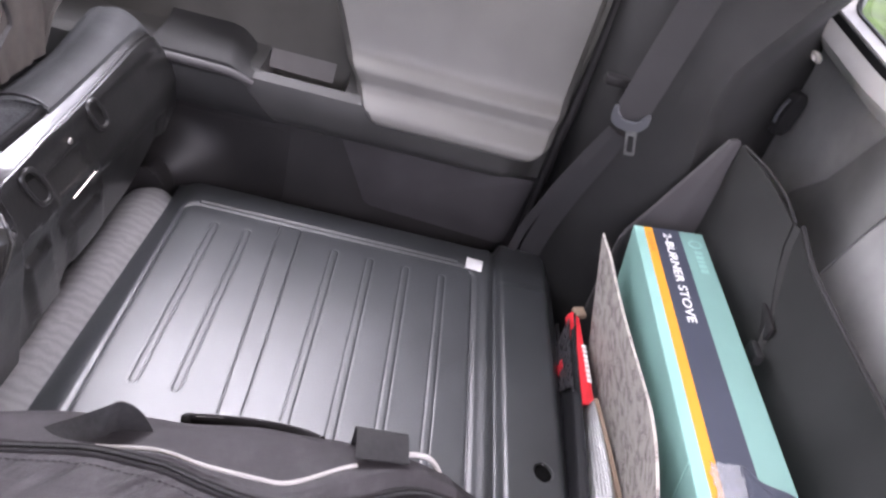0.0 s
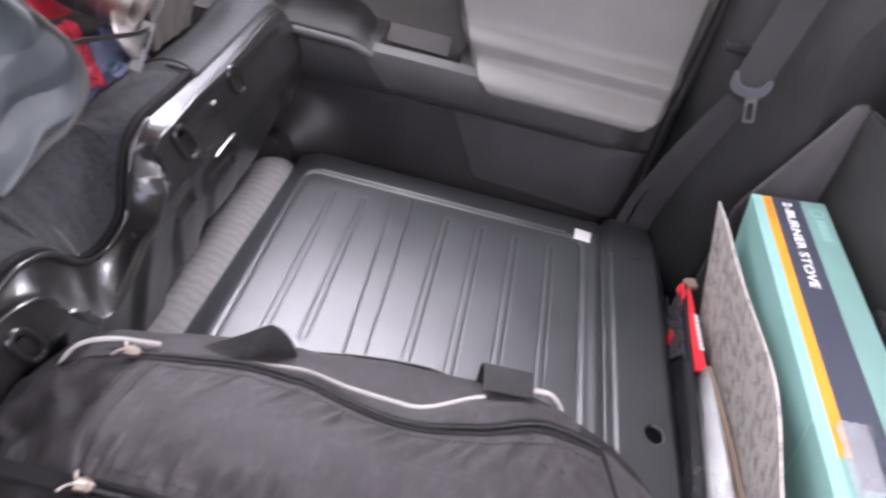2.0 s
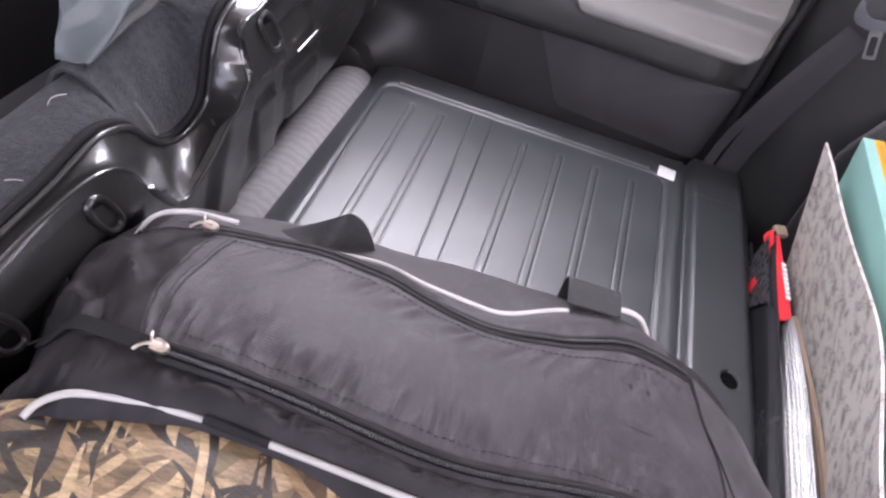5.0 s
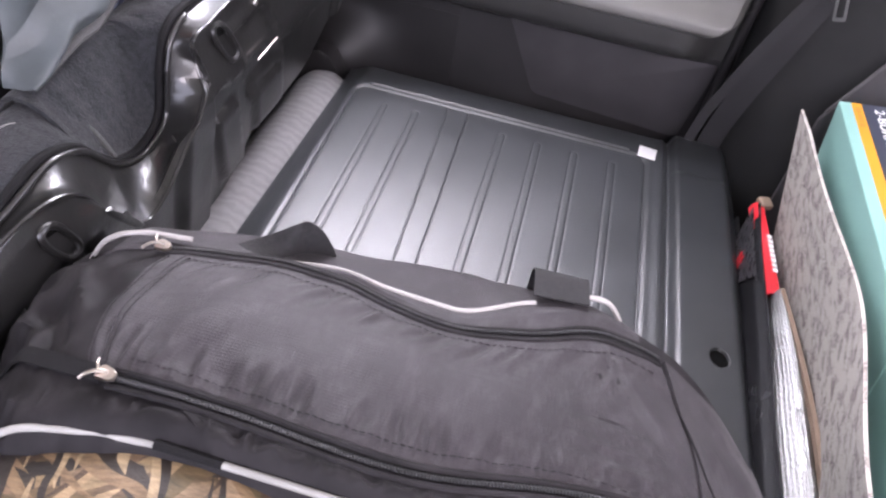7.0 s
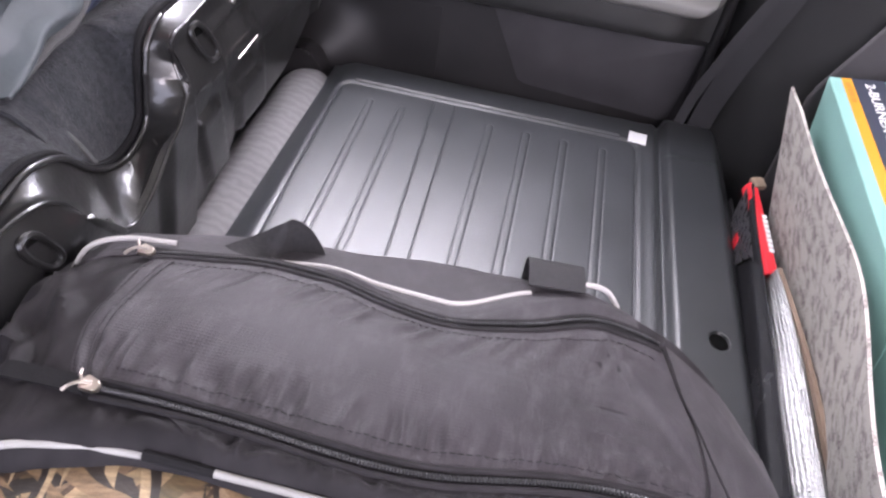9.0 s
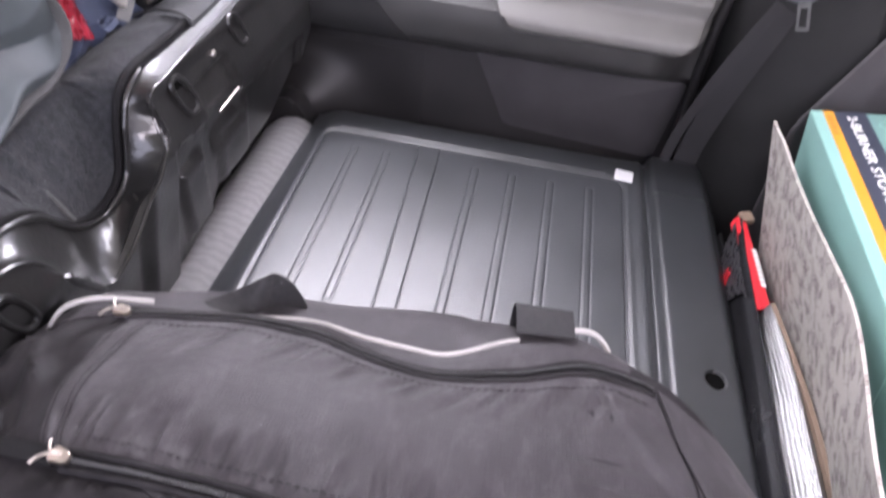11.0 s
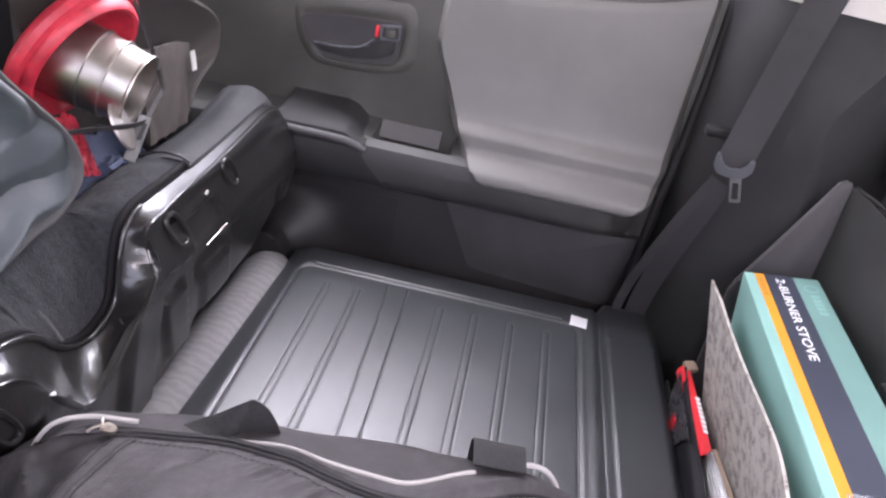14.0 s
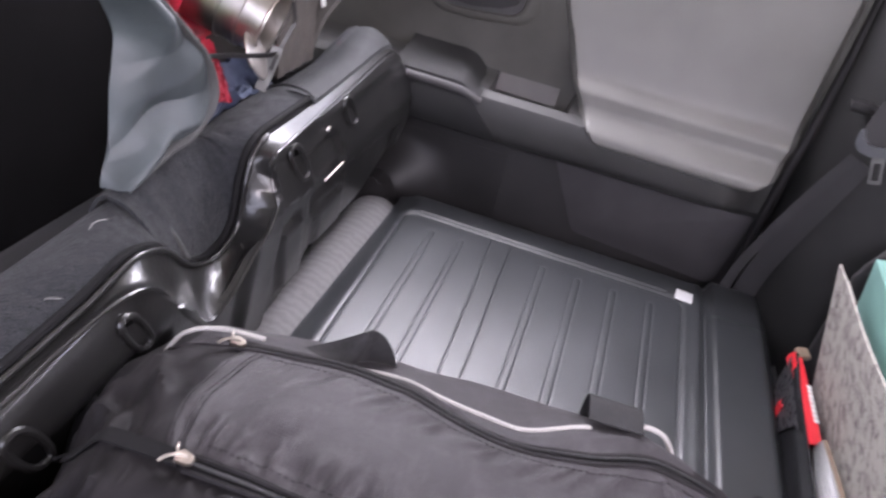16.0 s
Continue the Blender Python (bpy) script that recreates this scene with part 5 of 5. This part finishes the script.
part("carton", on_box(rbox(0.0, 0.0945, -0.585, 0.0, -0.325, 0.0, 0.0025)), M_TEAL, box, "teal printed carton")
part("orange_stripe", on_box(rbox(0.0135, 0.0250, -0.440, -0.0015, 0.0, 0.0005, 0)), M_ORANGE, box, "orange printed stripe", smooth=False)
part("navy_stripe", on_box(rbox(0.0250, 0.0610, -0.470, -0.0015, 0.0, 0.0005, 0)), M_NAVY, box, "navy printed stripe", smooth=False)
part("edge_strip", on_box(rbox(0.0008, 0.0135, -0.583, -0.0015, 0.0, 0.0004, 0)), M_TEALPALE, box, "paler teal edge of the lid", smooth=False)
# paler tube painted as the highlight on the lid's fold
part("fold_highlight", on_box(tube([(0.0015, -0.585, -0.001), (0.0015, -0.3, -0.0005), (0.0015, -0.002, -0.001)], 0.0012, 12, 6)), M_TEALPALE, box)
part("flap_seam", on_box(rbox(-0.0006, 0.0, -0.402, -0.3995, -0.333, 0.0, 0)), M_TEALPALE, box, smooth=False)


def lettering(name, body, size, length, m, mat, parent, label):
    cu = bpy.data.curves.new(name, "FONT")
    cu.body, cu.size, cu.extrude, cu.offset = body, size, 0.0002, 0.0001
    cu.align_y = "CENTER"
    tmp = bpy.data.objects.new(name, cu)
    scene.collection.objects.link(tmp)
    bpy.context.view_layer.update()
    me = bpy.data.meshes.new_from_object(tmp)
    bpy.data.objects.remove(tmp)
    me.materials.clear()
    me.materials.append(mat)
    wide = max(v.co.x for v in me.vertices)
    me.transform(m @ Matrix.Diagonal((length / wide, 1, 1, 1)))
    ob = new(name, me)
    ob.parent = parent
    return tagged(ob, label)


lettering("box_lettering", "2-BURNER STOVE", 0.0150, 0.184, BX @ pose(0.0425, -0.0125, 0.0009, 0, 0, -90), M_WHITE, box, "white lettering: 2-BURNER STOVE")
for y0, y1 in ((-0.012, -0.024), (-0.027, -0.046), (-0.049, -0.058)):
    part("print_bar", on_box(rbox(0.0165, 0.022, y1, y0, 0.0005, 0.0009, 0)), M_ORANGEDARK, box, smooth=False)
emblem = [(0.0785 + 0.0095 * math.cos(2 * math.pi * i / 28), -0.030 + 0.0095 * math.sin(2 * math.pi * i / 28)) for i in range(28)]
emb_in = [(0.0785 + 0.0070 * math.cos(2 * math.pi * i / 28), -0.030 + 0.0070 * math.sin(2 * math.pi * i / 28)) for i in range(28)]
part("emblem", ring(emblem, emb_in, 0.0004, BX @ Matrix.Translation((0, 0, 0.0001))), M_TEALPALE, box, "faint pale ring emblem", smooth=False)
for y0, y1 in ((-0.046, -0.053), (-0.056, -0.064), (-0.067, -0.072), (-0.075, -0.083), (-0.086, -0.094)):
    part("print_bar", on_box(rbox(0.074, 0.084, y1, y0, 0.0, 0.0004, 0)), M_TEALPALE, box, smooth=False)
rows = []
for i in range(61):
    y = -0.398 - 0.187 * i / 60
    row = []
    for k in range(21):
        ragged = 0.005 * noise.noise(Vector((i * 0.35, k, 0))) if k in (0, 20) else 0
        torn = 0.004 * noise.noise(Vector((k * 0.5, 4, 0))) * max(0, 1 - i / 8)
        lift = 0.0012 + 0.0065 * max(0, 0.30 - abs(noise.noise(Vector((i * 0.16, k * 0.55, 2))))) + 0.0012 * noise.noise(Vector((i * 0.5, k * 1.1, 6)))
        row.append((0.018 + 0.034 * k / 20 + ragged, y + torn, max(0.0008, lift)))
    rows.append(row)
part("torn_tape", on_box(thick(loft(rows), 0.0003)), M_TAPE, box, "torn crinkled packing tape")
FLAP = [(-0.585, 0.0905), (-0.430, 0.0905), (-0.425, 0.088), (-0.420, 0.080), (-0.417, 0.066), (-0.411, 0.058), (-0.400, 0.051)]
rows = []
for i in range(61):
    y = -0.400 - 0.185 * i / 60
    wide = table(FLAP, y) - 0.046
    rows.append([(0.046 + wide * k / 20, y, 0.0024 + 0.0045 * max(0, 0.28 - abs(noise.noise(Vector((i * 0.10, k * 0.22, 5))))) + 0.0004 * noise.noise(Vector((i * 0.4, k * 0.7, 8)))) for k in range(21)])
part("navy_flap", on_box(thick(loft(rows), 0.0010)), M_NAVY, box, "lifted creased navy printed flap")

felt = thing("felt_board", "warped speckled grey felt board leaning against the box", "board")
rows = []
for i in range(61):
    u = i / 60
    y = -0.113 - 0.56 * u
    bow = 0.002 * math.sin(2 * math.pi * u) - 0.029 * step(0.55, 1.0, u)
    top = 0.640 - 0.006 * math.sin(2.2 * math.pi * u) + 0.006 * step(0.2, 0.7, u)
    row = []
    for k in range(13):
        v = k / 12
        z = top - (top - 0.325) * v
        row.append((0.594 + bow * (1 - 0.6 * v) + 0.080 * v - 0.004 * (1 - v) * (1 - step(0, 0.1, u)), y - 0.012 * v * (1 - step(0, 0.4, u)), z))
    rows.append(row)
part("board", thick(loft(rows), 0.003), M_FELT, felt, "speckled grey felt")

kraft = thing("cardboard_sheet", "brown cardboard sheet between the booklet and the board", "cardboard")
rows = []
for i in range(41):
    u = i / 40
    y = -0.272 - 0.34 * u
    x = 0.6175 + 0.003 * math.sin(math.pi * u) + 0.003 * u
    top = 0.493 + 0.012 * math.sin(math.pi * u * 0.8)
    rows.append([(x + 0.004 * k, y, top - (top - 0.33) * k / 5) for k in range(6)])
part("sheet", thick(loft(rows), 0.005), M_KRAFT, kraft, "bent brown cardboard")

pack = thing("foil_packet", "black packet with a red header and crinkled silver foil edge", "packet")
COVER = [(-0.62, 0.579), (-0.555, 0.581), (-0.473, 0.584), (-0.383, 0.5885), (-0.30, 0.5915), (-0.186, 0.595), (-0.10, 0.601)]
FOIL = [(-0.62, 0.5975), (-0.555, 0.599), (-0.465, 0.6020), (-0.385, 0.6045), (-0.30, 0.604)]
FOILW = [(-0.62, 0.0190), (-0.555, 0.0190), (-0.465, 0.0185), (-0.385, 0.0155), (-0.32, 0.011), (-0.285, 0.006)]
rows = []
for i in range(46):
    y = -0.104 - 0.51 * i / 45
    x = table(COVER, y)
    rows.append([(x + 0.004, y, 0.325), (x, y, 0.40), (x - 0.0015, y, 0.44), (x - 0.001, y, 0.468), (x, y, 0.484), (x + 0.004, y, 0.490)])
part("black_cover", thick(loft(rows), 0.0015), M_COVER, pack, "glossy black packet front")
# grey sheet painted as the reflection on the glossy black front
rows = []
for i in range(25):
    y = -0.112 - 0.150 * i / 24
    low = 0.400 + 0.085 * step(0.45, 1.0, i / 24)
    rows.append([(table(COVER, y) - 0.0046, y, low + (0.487 - low) * k / 6) for k in range(7)])
part("grey_reflection", thick(loft(rows), 0.0005), M_GREYREFLECT, pack, "grey field painted as the reflection on the black front")
for y0, y1, z0, z1 in ((-0.168, -0.176, 0.430, 0.452), (-0.180, -0.186, 0.434, 0.456)):
    part("print_bar", moved(rbox(-0.0006, 0.0006, y1, y0, z0, z1, 0), pose(table(COVER, (y0 + y1) / 2) - 0.0054, 0, 0)), M_REDCARD, pack, "red illegible print", smooth=False)
rows = []
for i in range(24):
    u = i / 23
    y = -0.100 - 0.185 * u
    half = 0.0078 + 0.0020 * u
    cx = 0.6045 + 0.0010 * u
    top = 0.488 + 0.004 * u
    rows.append([(cx - half - 0.002, y, top - 0.014), (cx - half - 0.001, y, top - 0.006), (cx - half * 0.6, y, top), (cx + half * 0.6, y, top), (cx + half, y, top - 0.005), (cx + half, y, top - 0.03)])
red = part("red_header", thick(loft(rows), 0.001), M_REDCARD, pack, "folded red header card")
for k in range(8):
    y = -0.176 - 0.0095 * k
    part("print_bar", moved(rbox(-0.0032, 0.0032, -0.0034, 0.0034, 0, 0.0005, 0), pose(0.6090, y, 0.4912 + 0.0002 * k, 0, 6, 0)), M_WHITE, red, "white illegible print", smooth=False)
part("header_tip", moved(rbox(-0.008, 0.010, -0.010, 0.008, -0.006, 0.004, 0.003), pose(0.610, -0.098, 0.489, 10, 0, 20)), M_KRAFT, pack, "torn paper tip")
rows = []
for i in range(240):
    y = -0.284 - 0.335 * i / 239
    half, cx = table(FOILW, y), table(FOIL, y)
    row = []
    for k in range(61):
        a = k / 60
        q = Vector((i * 0.75 + 0.3 * k, k * 0.45, 0))
        row.append((cx + half * (2 * a - 1) + 0.0005 * noise.noise(q), y, 0.500 - 0.055 * abs(a - 0.75) ** 1.5 + 0.0008 * noise.noise(q + Vector((7, 3, 1))) + 0.0004 * math.sin(a * 75 + 0.6 * noise.noise(Vector((y * 18, 0, 0))))))
    rows.append(row)
part("foil_edge", loft(rows), M_FOIL, pack, "crinkled silver foil")

# ---- gear in the front footwell, beyond the cushion ----
pot = thing("camping_pot", "stainless steel camping pot with a red silicone collar", "pot")
CUP = look((-0.225, -0.273, 0.818), (-0.125, -0.262, 0.785)) @ pose(0, 0, 0, 0, 180, 0)
DISC = look((-0.192, -0.270, 0.815), (-0.105, -0.280, 0.767)) @ pose(0, 0, 0, 0, 180, 0) @ Matrix.Scale(0.92, 4)


def turned(outline, m, n_=48):
    """A body of revolution: (distance along the axis, radius) pairs."""
    return moved(loft([[(r * math.cos(2 * math.pi * i / n_), r * math.sin(2 * math.pi * i / n_), d) for i in range(n_)] for d, r in outline], closed=True), m)


part("cup", turned([(0.000, 0.046), (0.035, 0.046), (0.053, 0.0455), (0.054, 0.047), (0.057, 0.047), (0.058, 0.0445), (0.076, 0.044), (0.077, 0.0455), (0.080, 0.0455), (0.081, 0.043), (0.104, 0.0415), (0.106, 0.043), (0.108, 0.0425), (0.106, 0.0395), (0.060, 0.038), (0.058, 0.002)], CUP), M_STEEL, pot, "banded stainless steel cup")
part("collar", turned([(-0.022, 0.030), (-0.024, 0.070), (-0.016, 0.088), (-0.010, 0.0965), (-0.003, 0.0990), (0.004, 0.0965), (0.007, 0.0910), (0.004, 0.0875), (0.008, 0.0865), (0.014, 0.0845), (0.017, 0.0805), (0.015, 0.0765), (0.004, 0.072), (-0.010, 0.064), (-0.018, 0.052), (-0.019, 0.020)], DISC), M_RED, pot, "red silicone collar with a thick worn rim")
part("steel_lid", turned([(0, 0.002), (0.001, 0.026), (0.003, 0.028), (0.005, 0.026), (0.005, 0.002)], look((-0.122, -0.300, 0.758), (0.03, -0.30, 0.83)) @ Matrix.Diagonal((0.55, 1.0, 1.0, 1))), M_STEEL, pot, "small round steel lid")
part("handle", webbing([(-0.115, -0.306, 0.720), (-0.115, -0.294, 0.732), (-0.116, -0.276, 0.748), (-0.118, -0.263, 0.758)], 16, 0.0130, (0.86, 0.30, -0.35)), M_DULL, pot, "flat dull steel handle")
part("handle_slot", webbing([(-0.1125, -0.2885, 0.7400), (-0.1130, -0.2735, 0.7535)], 6, 0.0045, (0.86, 0.30, -0.35)), M_SHADEBLACK, pot)

grey = thing("grey_backpack", "slack grey-blue coated cloth bag with dark bound edge", "backpack")
EDGE = spline([(-0.140, -0.500, 0.680), (-0.138, -0.446, 0.694), (-0.132, -0.418, 0.702), (-0.129, -0.388, 0.722), (-0.130, -0.380, 0.744), (-0.132, -0.395, 0.779), (-0.136, -0.428, 0.816), (-0.140, -0.464, 0.854), (-0.155, -0.505, 0.920)], 110)
BACK = spline([(-0.160, -0.510, 0.676), (-0.163, -0.506, 0.690), (-0.165, -0.496, 0.705), (-0.168, -0.488, 0.727), (-0.170, -0.478, 0.758), (-0.172, -0.470, 0.787), (-0.175, -0.468, 0.815), (-0.180, -0.490, 0.860), (-0.190, -0.530, 0.930)], 110)
rows = []
for p, q in zip(EDGE, BACK):
    row = []
    for k in range(64):
        u = k / 63
        c = p.lerp(q, u)
        w = Vector((c.y * 26 + c.z * 9, c.z * 11 - c.y * 8, u * 1.5))
        bulge = 0.016 * math.sin(math.pi * u)
        pleat = abs(2 * ((c.y * 8 + c.z * 6 + u * 1.3 + 0.45 * noise.noise(w * 0.5)) % 1.0) - 1) - 0.5
        cross = abs(2 * ((c.z * 13 - c.y * 7 + 0.5 * noise.noise(w * 0.6 + Vector((5, 2, 0)))) % 1.0) - 1) - 0.5
        c += Vector((bulge + (0.016 * pleat + 0.009 * cross + 0.010 * noise.noise(w * 0.7)) * math.sin(math.pi * u) ** 0.6, -0.006 * noise.noise(w * 0.9), 0))
        row.append(tuple(c))
    rows.append(row)
part("body", thick(loft(rows), 0.003), M_GREYBAG, grey, "grey-blue coated cloth")
part("bound_edge", sweep(EDGE, circle(0.0085, 10, 0.45, 1.0), up=(1, 0.3, 0)), M_BINDING, grey, "dark ribbed binding")

tote = thing("felt_tote", "dark brown felt tote bag holding camping gear", "tote bag")
TOP_EDGE = spline([(-0.200, -0.36, 0.93), (-0.175, -0.262, 0.926), (-0.165, -0.213, 0.900), (-0.160, -0.12, 0.868), (-0.160, -0.049, 0.841), (-0.160, 0.0, 0.818), (-0.160, 0.022, 0.793), (-0.160, 0.012, 0.755), (-0.160, -0.048, 0.727), (-0.160, -0.08, 0.690)], 60)
rows = []
for p in TOP_EDGE:
    rows.append([tuple(p.lerp(Vector((-0.215, -0.17, 0.62)), u ** 1.2) + Vector((-0.03 * math.sin(math.pi * u), 0, 0))) for u in [k / 13 for k in range(13)]])
part("wall", thick(loft(rows), 0.004), M_TOTE, tote, "stiff brown felt wall")
part("hem", sweep(TOP_EDGE, circle(0.0024, 8)), M_TOTE, tote)
part("strap", webbing([(-0.150, -0.41, 0.775), (-0.135, -0.35, 0.766), (-0.118, -0.30, 0.758), (-0.116, -0.262, 0.752)], 24, 0.0055, (0.3, 0.1, 1)), M_SHADEBLACK, tote, "thin dark strap")
part("strap", webbing([(-0.130, -0.258, 0.882), (-0.125, -0.236, 0.831), (-0.122, -0.216, 0.780), (-0.120, -0.232, 0.768), (-0.117, -0.262, 0.754)], 28, 0.0045, (0.3, 1, 0.2)), M_SHADEBLACK, tote, "thin dark strap")
rows = []
for i in range(20):
    u = i / 19
    rows.append([(-0.150 - 0.012 * k / 9 + 0.004 * noise.noise(Vector((i * 0.3, k * 0.3, 3))), -0.205 + 0.125 * u - 0.03 * (1 - k / 9) * u, 0.695 + (0.112 - 0.012 * u * u) * k / 9 + 0.002 * noise.noise(Vector((i * 0.4, 9, k * 0.3)))) for k in range(10)])
cloth = thing("brown_pouch", "flat mottled brown pouch with a white tag", "pouch")
part("fold", thick(loft(rows), 0.006), M_BROWN, cloth, "mottled brown cloth")
part("tag", thick(loft([[(-0.149 + 0.003 * k, -0.082 - 0.008 * v, 0.758 + 0.028 * v + 0.002 * k) for k in range(3)] for v in (0, 0.5, 1)]), 0.001), M_WHITE, cloth, "small white tag")
rows = []
for i in range(26):
    u = i / 25
    rows.append([(-0.205 + 0.050 * k / 15, -0.37 + 0.17 * u, 0.685 + 0.02 * math.sin(3 * u) + 0.022 * noise.noise(Vector((i * 0.3, k * 0.3, 6))) + 0.015 * math.sin(k * 0.4)) for k in range(16)])
blue = thing("blue_cloth", "folded navy blue cloth beside the cushion", "cloth")
part("fold", thick(loft(rows), 0.006), M_BLUE, blue, "navy blue cloth")
rows = []
for i in range(22):
    u = i / 21
    rows.append([(-0.166 + 0.026 * k / 13, -0.385 + 0.066 * u, 0.786 - 0.060 * k / 13 - 0.022 * u + 0.014 * (abs(noise.noise(Vector((i * 0.35, k * 0.45, 1)))) - 0.2)) for k in range(14)])
redc = thing("red_cloth", "crumpled thin red bag under the pot", "bag")
part("fold", thick(loft(rows), 0.003), M_REDTHIN, redc, "thin red cloth")

# lint on the carpet
for points in (((-0.132, -0.563, 0.668), (-0.135, -0.555, 0.6685), (-0.134, -0.548, 0.6685), (-0.130, -0.542, 0.668)), ((-0.101, -0.651, 0.664), (-0.096, -0.649, 0.6655), (-0.090, -0.646, 0.665))):
    tagged(part("lint_fibre", tube(points, 0.0004, 16, 6), M_PIPING, None), "fine pale lint fibre on the charcoal carpet", "lint")

# front seat that closes the view
fs = thing("front_seat", "black front seat back", "car seat")
part("backrest", rbox(-0.74, -0.52, -1.22, -0.62, 0.0, 1.15, 0.05, 4), M_SEATBLACK, fs, "black seat backrest")
part("cushion", rbox(-1.20, -0.68, -1.22, -0.62, 0.0, 0.42, 0.05, 4), M_SEATBLACK, fs)
copy_thing(fs, pose(0, 0.72, 0))
